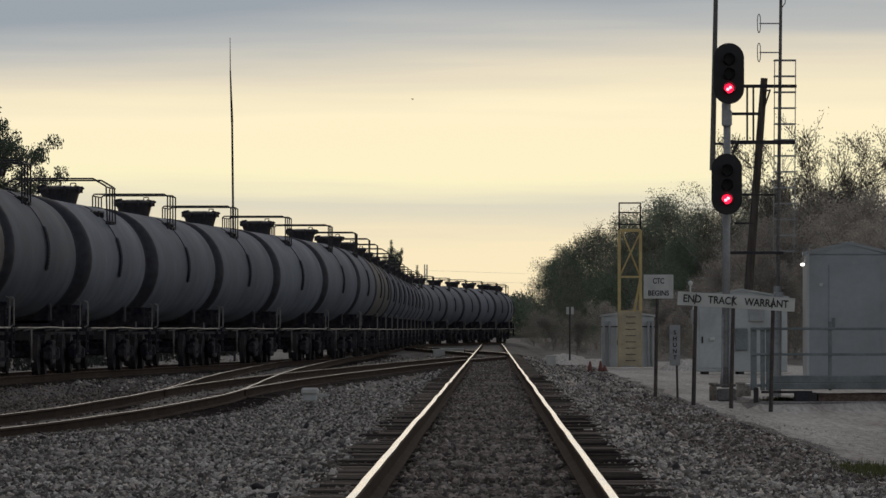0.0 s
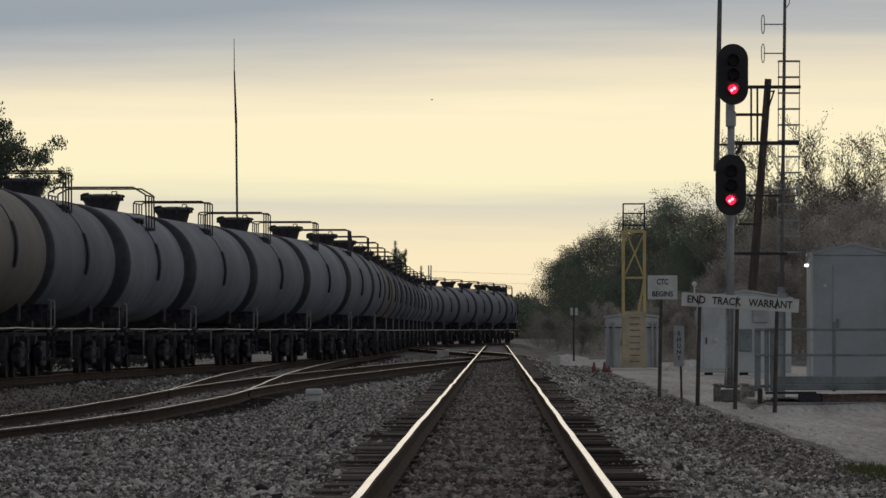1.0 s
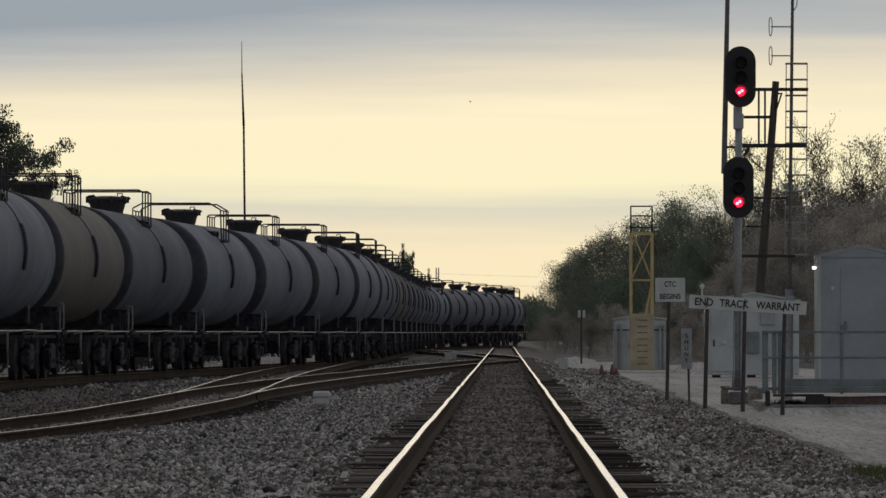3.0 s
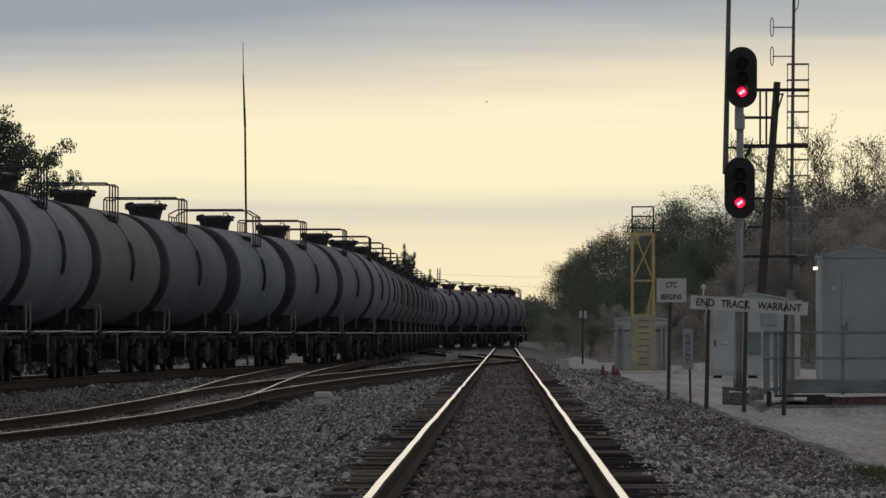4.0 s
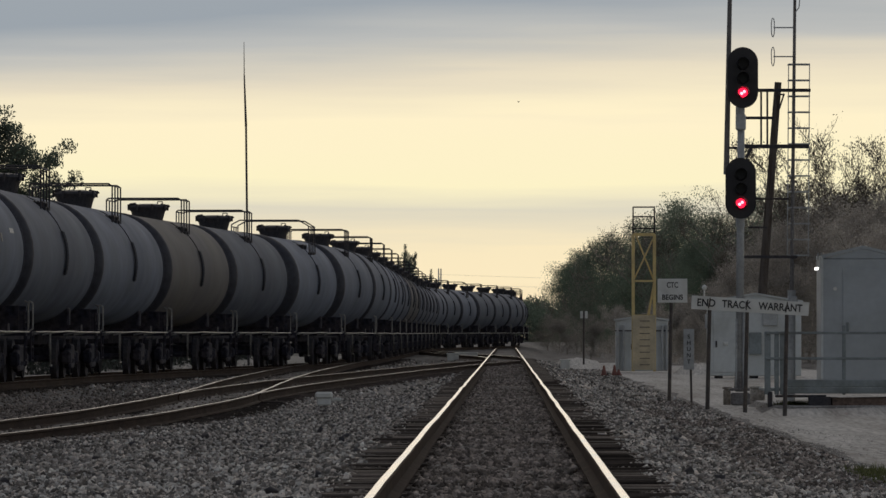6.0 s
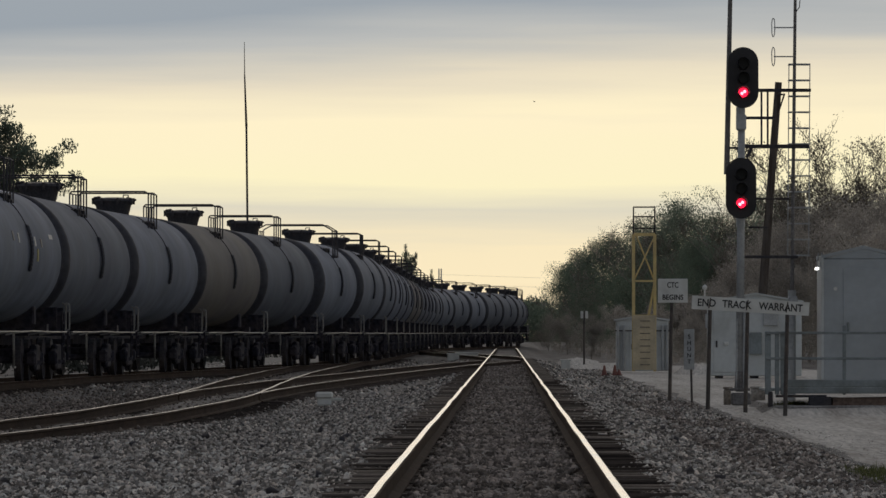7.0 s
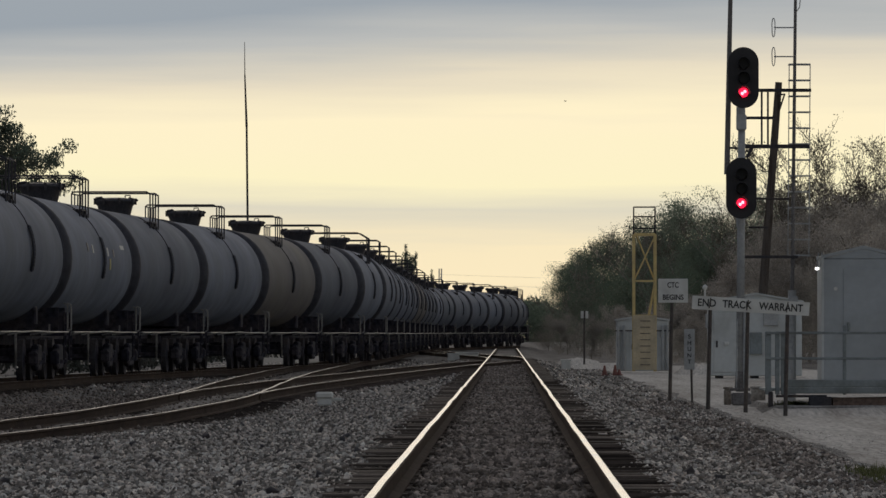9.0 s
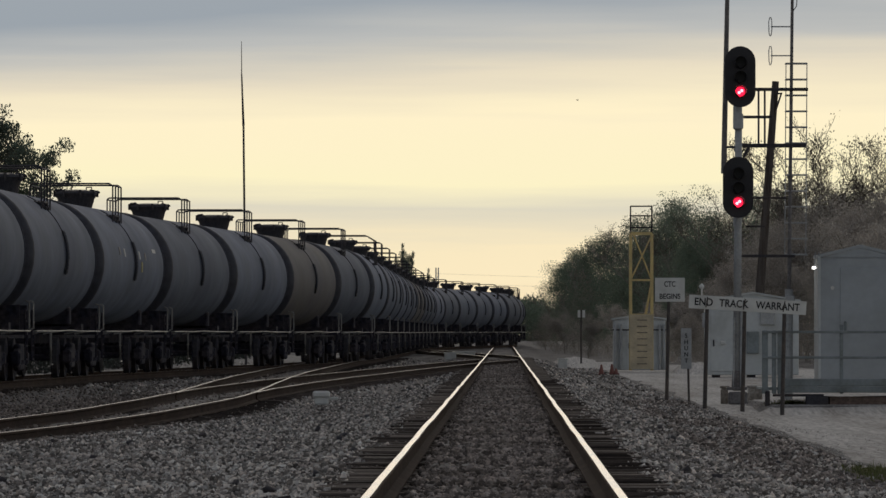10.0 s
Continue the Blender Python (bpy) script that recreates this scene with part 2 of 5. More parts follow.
M_RED = glow("lit_red_lens", (1.0, 0.012, 0.05), 1.9)
M_HOT = glow("red_lens_hot_spot", (1.0, 0.30, 0.36), 3.0)
M_LAMP = glow("lit_white_lamp", (1.0, 0.97, 0.9), 3.0)
M_LENS = material("dark_lens_glass", (0.012, 0.012, 0.014), 0.5, fine=30, vary=0.05, bump=0)


# ---- mesh helpers ----
def mesh_of(name, bm, *mats):
    me = bpy.data.meshes.new(name)
    bm.to_mesh(me)
    bm.free()
    for m in mats:
        me.materials.append(m)
    return me


def part(name, bm, m, parent=None, label="", smooth=False):
    """Links a bmesh as one mesh object, under parent if there is one."""
    mats = m if isinstance(m, (list, tuple)) else [m]
    me = mesh_of(name, bm, *mats)
    if smooth:
        for p in me.polygons:
            p.use_smooth = True
    ob = new(name, me)
    ob.parent = parent
    return tagged(ob, label=label)


def thing(name, m, label, category, group="", kind=""):
    ob = new(name)
    ob.matrix_basis = m
    return tagged(ob, label, category, group, kind)


def box(bm, c, s, bevel=0.0, rot=None):
    r = bmesh.ops.create_cube(bm, size=1.0)
    vs = r["verts"]
    if bevel:
        for v in vs:
            v.co = Vector((v.co.x * s[0], v.co.y * s[1], v.co.z * s[2]))
        es = list({e for v in vs for e in v.link_edges})
        rb = bmesh.ops.bevel(bm, geom=es, offset=bevel, segments=1, affect="EDGES")
        vs = list({v for f in rb["faces"] for v in f.verts})
        seen, todo = set(vs), list(vs)
        while todo:
            for e in todo.pop().link_edges:
                for v in e.verts:
                    if v not in seen:
                        seen.add(v)
                        todo.append(v)
        vs = list(seen)
        tr = Matrix.Translation(c) @ (rot or Matrix.Identity(4))
    else:
        tr = Matrix.Translation(c) @ (rot or Matrix.Identity(4)) @ Matrix.Diagonal((*s, 1))
    bmesh.ops.transform(bm, matrix=tr, verts=vs)
    return bm


def rod(bm, a, b, r, r2=None, seg=8):
    a, b = Vector(a), Vector(b)
    d = b - a
    q = d.to_track_quat("Z", "Y").to_matrix().to_4x4()
    bmesh.ops.create_cone(bm, cap_ends=True, segments=seg, radius1=r, radius2=r if r2 is None else r2, depth=d.length,
                          matrix=Matrix.Translation((a + b) / 2) @ q)
    return bm


def pipe(bm, points, r, seg=6):
    for a, b in zip(points, points[1:]):
        rod(bm, a, b, r, seg=seg)
    return bm


def B():
    return bmesh.new()


def text(name, body, size, depth, parent, m_pose, mat, width=None):
    cu = bpy.data.curves.new(name, "FONT")
    cu.body, cu.size, cu.extrude, cu.offset = body, size, depth, size * 0.018
    cu.align_x, cu.align_y = "CENTER", "CENTER"
    ob = bpy.data.objects.new(name, cu)
    scene.collection.objects.link(ob)
    dg = bpy.context.evaluated_depsgraph_get()
    me = bpy.data.meshes.new_from_object(ob.evaluated_get(dg))
    bpy.data.objects.remove(ob)
    me.materials.clear()
    me.materials.append(mat)
    if width:
        xs = [v.co.x for v in me.vertices]
        k = width / (max(xs) - min(xs))
        for v in me.vertices:
            v.co.x *= k
    o = new(name, me)
    o.parent, o.matrix_basis = parent, m_pose
    return o


# ---- the lines of the tracks: sideways place for each distance ahead ----
def smooth_line(points, k=6):
    ys = np.array([p[0] for p in points], float)
    xs = np.array([p[1] for p in points], float)
    fine = np.arange(ys[0], ys[-1] + 1, 2.0)
    v = np.interp(fine, ys, xs)
    pad = np.concatenate([2 * v[0] - v[k:0:-1], v, 2 * v[-1] - v[-2:-k - 2:-1]])
    v = np.convolve(pad, np.ones(2 * k + 1) / (2 * k + 1), "same")[k:-k]
    return lambda y: float(np.interp(y, fine, v))


MAIN = lambda y: -0.06
TRAIN = smooth_line([(40, -12.6), (112, -11.85), (145.5, -11.33), (163.5, -10.88), (181, -10.03), (198.5, -8.98), (216, -7.9), (233.7, -6.79),
                     (252, -6.13), (270, -5.97), (430, -6.0), (452, -5.8), (472, -5.0), (549, 0.05), (570, 0.3), (720, 0.3)])
SIDING = smooth_line([(40, -11.3), (60, -9.45), (70, -8.5), (85.4, -7.14), (90, -6.74), (95.5, -6.34), (99.5, -6.15), (104, -5.87), (110, -5.66), (115, -5.5), (122, -5.37),
                      (134, -5.52), (153, -5.8), (165, -5.93), (185, -6.12), (210, -6.2), (262, -6.15), (320, -6.1)], 2)
CROSS = smooth_line([(100, -6.1), (110, -5.66), (122, -5.40), (132, -5.40), (141, -5.16), (151, -4.93), (160, -4.6), (170, -4.2), (182, -3.78), (200, -3.1), (218, -2.35),
                     (240, -1.42), (264, -0.2), (272, -0.06), (300, -0.06)], 2)
FORK = smooth_line([(270, -0.06), (290, -0.06), (304, -0.3), (393, -4.1), (430, -5.7), (470, -6.0)])


def level(heights):
    return lambda y: float(np.interp(y, *zip(*heights)))


FLAT = level([(0, 0.0), (800, 0.0)])
TRAIN_TOP = level([(0, -0.04), (300, -0.03), (480, 0.05), (560, 0.10), (800, 0.10)])
SIDE_TOP = level([(0, -0.40), (60, -0.36), (85, -0.29), (99, -0.235), (110, -0.18), (121, -0.14), (165, -0.08), (250, -0.02), (400, -0.02)])
TRACKS = [(MAIN, -60, 560, FLAT), (TRAIN, 60, 720, TRAIN_TOP), (SIDING, 40, 320, SIDE_TOP), (CROSS, 110, 290, SIDE_TOP), (FORK, 280, 450, FLAT)]


def ease(v, a, b):
    v = min(1.0, max(0.0, (v - a) / (b - a)))
    return v * v * (3 - 2 * v)


def ground_height(x, y):
    z = -0.52 if x > 0 else -0.40
    for line, y0, y1, height in TRACKS:
        if y0 - 30 <= y <= y1 + 30:
            d, top = abs(x - line(y)), height(y)
            bed = top - 0.202 - max(0.0, d - 1.35) * (0.17 if d < 2.6 else 0.3)
            if d < 0.62:
                bed = top - 0.160 + 0.025 * noise.noise((x * 0.9, y * 0.35, 7))
            z = max(z, bed)
    if 4.3 < x < 12 and 95 < y < 152:
        z -= 0.12 * ease(x, 4.3, 5.4) * (1 - ease(y, 129, 133)) * ease(y, 95, 110)
        z += 0.09 * ease(x, 4.9, 5.2) * ease(y, 130, 133) * (1 - ease(y, 145, 151))
    if x > 12:
        z += 0.02 * min(x - 12, 30)
    return z


def build_ground():
    xs = [-2500, -900, -300, -120, -60, -40, -30] + list(np.arange(-24, -1.6, 0.3)) + list(np.arange(-1.56, 1.5, 0.12)) + list(np.arange(1.6, 14.01, 0.3)) + [16, 20, 26, 40, 70, 140, 400, 1000, 2500]
    ys = [-400, -60, 0] + list(np.arange(20, 140, 1.5)) + list(np.arange(140, 340, 4)) + list(np.arange(340, 720, 12)) + [760, 850, 1000, 1400, 2000, 3000, 4600]
    verts = [(x, y, ground_height(x, y) + 0.015 * noise.noise((x * 1.3, y * 0.4, 0))) for y in ys for x in xs]
    w = len(xs)
    faces = [(j * w + i, j * w + i + 1, (j + 1) * w + i + 1, (j + 1) * w + i) for j in range(len(ys) - 1) for i in range(w - 1)]
    me = bpy.data.meshes.new("ground")
    me.from_pydata(verts, [], faces)
    me.materials.append(M_GROUND)
    tagged(new("ground", me), "dull grey-brown ballast and earth on the railway land", "ground", kind="structure")


build_ground()


def build_path():
    xs = list(np.arange(0, 1.001, 0.04))
    ys = list(np.arange(40, 330, 3.0))
    verts = []
    for y in ys:
        x0 = 3.85 + 0.22 * noise.noise((0, y * 0.12, 3)) + 0.08 * noise.noise((0, y * 0.6, 3))
        for t in xs:
            x = x0 + t * 9.0
            verts.append((x, y, max(ground_height(x, y), -0.6) + 0.012 - (0.08 if t == 0 else 0) + 0.010 * noise.noise((x * 0.5, y * 0.1, 5))))
    w = len(xs)
    faces = [(j * w + i, j * w + i + 1, (j + 1) * w + i + 1, (j + 1) * w + i) for j in range(len(ys) - 1) for i in range(w - 1)]
    me = bpy.data.meshes.new("gravel_path")
    me.from_pydata(verts, [], faces)
    me.materials.append(M_PATH)
    tagged(new("gravel_path", me), "pale crushed-stone service path beside the ballast", "path", kind="structure")


build_path()


def build_lane():
    """The pale service lane on the far side of the train."""
    ys, ts = list(np.arange(110, 440, 6.0)), list(np.arange(0, 1.001, 0.125))
    verts = []
    for y in ys:
        for t in ts:
            x = TRAIN(y) - 3.4 - t * 6.2 + 0.25 * noise.noise((t * 3, y * 0.1, 11))
            verts.append((x, y, ground_height(x, y) + 0.02 - (0.08 if t in (0, 1) else 0)))
    w = len(ts)
    faces = [(j * w + i + 1, j * w + i, (j + 1) * w + i, (j + 1) * w + i + 1) for j in range(len(ys) - 1) for i in range(w - 1)]
    me = bpy.data.meshes.new("gravel_lane")
    me.from_pydata(verts, [], faces)
    me.materials.append(M_LANE)
    tagged(new("gravel_lane", me), "pale gravel lane beyond the train", "lane", kind="structure")


build_lane()


# ---- stones ----
def scatter(name, spots, m, label, parent=None):
    """spots: arrays x, y, z, size. Each stone is a lopsided eight-sided lump."""
    base = np.array([(x, y, z) for z in (-1, 1) for y in (-1, 1) for x in (-1, 1)], float) * 0.68
    tri = np.array([(0, 1, 4), (1, 5, 4), (1, 3, 5), (3, 7, 5), (3, 2, 7), (2, 6, 7), (2, 0, 6), (0, 4, 6), (4, 5, 6), (5, 7, 6), (0, 2, 1), (1, 2, 3)])
    x, y, z, s = spots
    n = len(x)
    rng = np.random.default_rng(5)
    jit = base[None] * rng.uniform(0.6, 1.2, (n, 8, 1)) + rng.normal(0, 0.17, (n, 8, 3))
    jit *= np.stack([rng.uniform(0.7, 1.25, n), rng.uniform(0.7, 1.25, n), rng.uniform(0.55, 1.0, n)], 1)[:, None, :]
    q = rng.normal(0, 1, (n, 4))
    q /= np.linalg.norm(q, axis=1)[:, None]
    w, i, j, k = q.T
    turn = np.array([[1 - 2 * (j * j + k * k), 2 * (i * j - k * w), 2 * (i * k + j * w)],
                     [2 * (i * j + k * w), 1 - 2 * (i * i + k * k), 2 * (j * k - i * w)],
                     [2 * (i * k - j * w), 2 * (j * k + i * w), 1 - 2 * (i * i + j * j)]]).transpose(2, 0, 1)
    jit = np.einsum("nab,nvb->nva", turn, jit)
    v = (jit * s[:, None, None] + np.stack([x, y, z], 1)[:, None, :]).reshape(-1, 3)
    f = (tri[None] + (np.arange(n) * 8)[:, None, None]).reshape(-1, 3)
    me = bpy.data.meshes.new(name)
    me.vertices.add(len(v))
    me.vertices.foreach_set("co", v.ravel())
    me.loops.add(f.size)
    me.loops.foreach_set("vertex_index", f.ravel().astype(np.int32))
    me.polygons.add(len(f))
    me.polygons.foreach_set("loop_start", np.arange(0, f.size, 3, dtype=np.int32))
    me.update(calc_edges=True)
    me.materials.append(m)
    ob = new(name, me)
    ob.parent = parent
    return tagged(ob, label, "gravel", kind="stuff")


def strew(seed, count, y0, y1, x_of, size, keep, sink=0.3):
    """Random stones, closer together near the stand; x_of gives the width at a distance."""
    rng = np.random.default_rng(seed)
    u = rng.uniform(0, 1, count)
    y = y0 * (y1 / y0) ** u
    lo, hi = x_of
    w = rng.uniform(0, 1, count)
    x = lo(y) + (hi(y) - lo(y)) * w
    s = size[0] + (size[1] - size[0]) * rng.uniform(0, 1, count) ** 2
    ok = np.array([keep(a, b) for a, b in zip(x, y)])
    x, y, s = x[ok], y[ok], s[ok]
    z = np.array([ground_height(a, b) for a, b in zip(x, y)]) + s * (0.5 - sink)
    return x, y, z, s


def near_track(x, y, reach):
    return any(y0 <= y <= y1 and abs(x - line(y)) < reach for line, y0, y1, _ in TRACKS)


def build_stones():
    left = lambda y: np.maximum(-0.0765 * y, -14.0)
    right = lambda y: np.minimum(0.058 * y + 0.2, 3.95)
    ragged = lambda a, b: 1.19 + 0.24 * noise.noise((a * 0.8, b * 0.28, 2))
    scatter("ballast_stones", strew(1, 100000, 36, 150, (left, right), (0.012, 0.036), lambda a, b: not near_track(a, b, ragged(a, b)) and a > SIDING(b) - 1.4), M_STONE,
            "loose grey crushed ballast stones between the tracks")
    scatter("ballast_stones", strew(2, 10000, 150, 330, (left, right), (0.03, 0.06), lambda a, b: not near_track(a, b, 1.28)), M_STONE,
            "loose grey crushed ballast stones between the tracks")
    scatter("ballast_stones", strew(3, 38000, 36, 300, (lambda y: y * 0 - 1.5, lambda y: y * 0 + 1.4), (0.018, 0.04),
                                    lambda a, b: abs(abs(a + 0.06) - 0.755) > 0.1 and (abs(a + 0.06) < 0.7 or noise.noise((a, b * 0.3, 4)) > 0.22), 0.55), M_STONE_BROWN,
            "oil-darkened brown ballast stones between the ties")
    scatter("ballast_stones", strew(6, 14000, 60, 330, (left, lambda y: y * 0 - 0.3), (0.02, 0.045),
                                    lambda a, b: near_track(a, b, 1.5) and abs(a + 0.06) > 1.5, 0.5), M_STONE_BROWN,
            "oil-darkened brown ballast stones between the ties")
    scatter("path_pebbles", strew(4, 16000, 60, 250, (lambda y: y * 0 + 3.9, lambda y: 0.058 * y + 0.6), (0.006, 0.019), lambda a, b: a > 3.8), M_PEBBLE,
            "pale loose pebbles on the service path")
    scatter("ballast_stones", strew(12, 20000, 70, 200, (left, lambda y: y * 0 - 5.0), (0.016, 0.042),
                                    lambda a, b: a < SIDING(b) - 1.3 and not near_track(a, b, 1.28)), M_STONE_BROWN,
            "dull brown-grey ballast stones beside the siding")
    scatter("ballast_stones", strew(15, 9000, 50, 150, (lambda y: y * 0 + 2.3, lambda y: y * 0 + 3.95), (0.014, 0.038), lambda a, b: noise.noise((a * 0.7, b * 0.09, 6)) > -0.1, 0.1), M_STONE_BROWN,
            "earth-stained brown ballast stones on the shoulder")
    scatter("dark_debris", strew(9, 150, 40, 130, (left, right), (0.035, 0.065), lambda a, b: not near_track(a, b, 1.4), 0.1), M_STEEL,
            "dark scraps and clods lying on the ballast")


build_stones()

# ---- tracks ----
PROFILE = [(-0.075, -0.17), (-0.075, -0.155), (-0.012, -0.13), (-0.010, -0.045), (-0.036, -0.032), (-0.037, -0.010), (-0.031, -0.0015), (-0.027, 0.0),
           (0.024, 0.0), (0.031, -0.0015), (0.037, -0.010), (0.036, -0.032), (0.010, -0.045), (0.012, -0.13), (0.075, -0.155), (0.075, -0.17)]


def build_rail(parent, line, off, y0, y1, top, head, wave=0.0):
    ys = list(np.arange(y0, y1, 2.0)) + [y1]
    n = len(PROFILE)
    verts, faces, mats = [], [], []
    for y in ys:
        x = line(y) + off + wave * noise.noise((y * 0.16, off, 1))
        z = top(y) + wave * 0.8 * noise.noise((y * 0.12, off, 9))
        verts += [(x + px, y, z + pz) for px, pz in PROFILE]
    for j in range(len(ys) - 1):
        for i in range(n):
            k = (i + 1) % n
            faces.append((j * n + i, (j + 1) * n + i, (j + 1) * n + k, j * n + k))
            mats.append(1 if i == 7 else 0)
    faces += [tuple(range(n)), tuple(range((len(ys) - 1) * n, len(ys) * n))[::-1]]
    me = bpy.data.meshes.new("rail")
    me.from_pydata(verts, [], faces)
    me.materials.append(M_RAIL)
    me.materials.append(head)
    for p, m in zip(me.polygons, mats):
        p.material_index = m
    ob = new("rail", me)
    ob.parent = parent
    return ob


def tie_mesh(rng):
    bm = B()
    box(bm, (0, 0, -0.265), (2.6, 0.22, 0.17), 0.015)
    for v in bm.verts:
        v.co += Vector((rng.uniform(-0.03, 0.03) if abs(v.co.x) > 1 else 0, rng.uniform(-0.006, 0.006), rng.uniform(-0.004, 0.012)))
    return mesh_of("tie", bm, M_TIE)


def build_track(name, label, line, y0, y1, top, head, wave, singles):
    tr = thing(name, Matrix.Identity(4), label, "railway track", kind="structure")
    for off in (-0.755, 0.755):
        build_rail(tr, line, off, y0, y1, top, head, wave)
    rng = random.Random(name)
    kinds = [tie_mesh(rng) for _ in range(6)]
    count, y = 0, max(y0, 10.0) + 0.2
    rest = B()
    while y < min(y1, 330):
        slope = math.atan(line(y + 1) - line(y))
        m = pose(line(y) + rng.uniform(-0.09, 0.09), y, top(y) + rng.uniform(-0.020, 0.012), 0, 0, -math.degrees(slope) + rng.uniform(-1, 1))
        if count < singles:
            t = new("tie", rng.choice(kinds))
            t.parent, t.matrix_basis = tr, m
        else:
            old = len(rest.verts)
            rest.from_mesh(kinds[0])
            rest.verts.ensure_lookup_table()
            for v in rest.verts[old:]:
                v.co = m @ v.co
        count += 1
        y += 0.52 + rng.uniform(-0.05, 0.06)
    if len(rest.verts):
        tagged(part("far_ties", rest, M_TIE, tr), kind="stuff")
    else:
        rest.free()
    return tr


main_track = build_track("main_track", "straight main line with polished rails on dark wooden ties", MAIN, -50, 555, FLAT, M_HEAD, 0.012, 300)
train_track = build_track("train_track", "dull-railed track under the tank train", TRAIN, 62, 700, TRAIN_TOP, M_HEAD_DULL, 0.01, 0)
siding_track = build_track("siding_track", "rusty siding with a turnout beside the main line", SIDING, 42, 315, SIDE_TOP, M_HEAD_DULL, 0.012, 60)
cross_track = build_track("crossover_track", "rusty crossover rails running into the main line", CROSS, 127, 264, SIDE_TOP, M_HEAD_DULL, 0.008, 0)
fork_track = build_track("fork_track", "dull diverging rails branching off the main line", FORK, 286, 430, FLAT, M_HEAD, 0.004, 0)

# ---- tank cars ----
PITCH = 17.65
AXIS, RAD = 2.70, 1.47


def tank_bm(half, deep):
    """A tank 2 * half long with rounded ends, each deep metres deep."""
    bm = B()
    prof = [(-half + deep * (1 - math.cos(math.pi / 2 * i / 6)), RAD * math.sin(math.pi / 2 * i / 6)) for i in range(7)]
    body = [(-half + deep + 0.02, RAD), (-3.5, RAD), (-0.4, RAD)]
    prof = prof + body
    prof = prof + [(-p, r) for p, r in prof[::-1]]
    seg, rings = 48, []
    for p, r in prof:
        r = max(r, 0.001)
        rings.append([bm.verts.new((r * math.sin(2 * math.pi * k / seg), p, AXIS + r * math.cos(2 * math.pi * k / seg))) for k in range(seg)])
    for a, b in zip(rings, rings[1:]):
        for k in range(seg):
            bm.faces.new((a[k], a[(k + 1) % seg], b[(k + 1) % seg], b[k]))
    bmesh.ops.recalc_face_normals(bm, faces=bm.faces)
    return bm


def band(bm, y, r, w, a0, a1, t=0.03):
    """A strap round the tank from angle a0 to a1 (degrees from the top, to the right)."""
    n = max(3, int(abs(a1 - a0) / 6))
    rows = []
    for i in range(n + 1):
        a = radians(a0 + (a1 - a0) * i / n)
        rows.append([bm.verts.new((rr * math.sin(a), y + dy, AXIS + rr * math.cos(a))) for rr, dy in ((r, -w / 2), (r + t, -w / 2), (r + t, w / 2), (r, w / 2))])
    for p, q in zip(rows, rows[1:]):
        for k in range(4):
            bm.faces.new((p[k], p[(k + 1) % 4], q[(k + 1) % 4], q[k]))
    bm.faces.new(rows[0])
    bm.faces.new(rows[-1][::-1])
    bmesh.ops.recalc_face_normals(bm, faces=bm.faces)


def wheelset_bm():
    bm = B()
    rod(bm, (-1.0, 0, 0), (1.0, 0, 0), 0.08, seg=8)
    for s in (-1, 1):
        rod(bm, (s * 0.69, 0, 0), (s * 0.715, 0, 0), 0.495, seg=20)
        rod(bm, (s * 0.715, 0, 0), (s * 0.83, 0, 0), 0.46, seg=20)
        rod(bm, (s * 0.83, 0, 0), (s * 0.85, 0, 0), 0.38, 0.30, seg=16)
        rod(bm, (s * 0.95, 0, 0), (s * 1.08, 0, 0), 0.11, seg=8)
    return bm


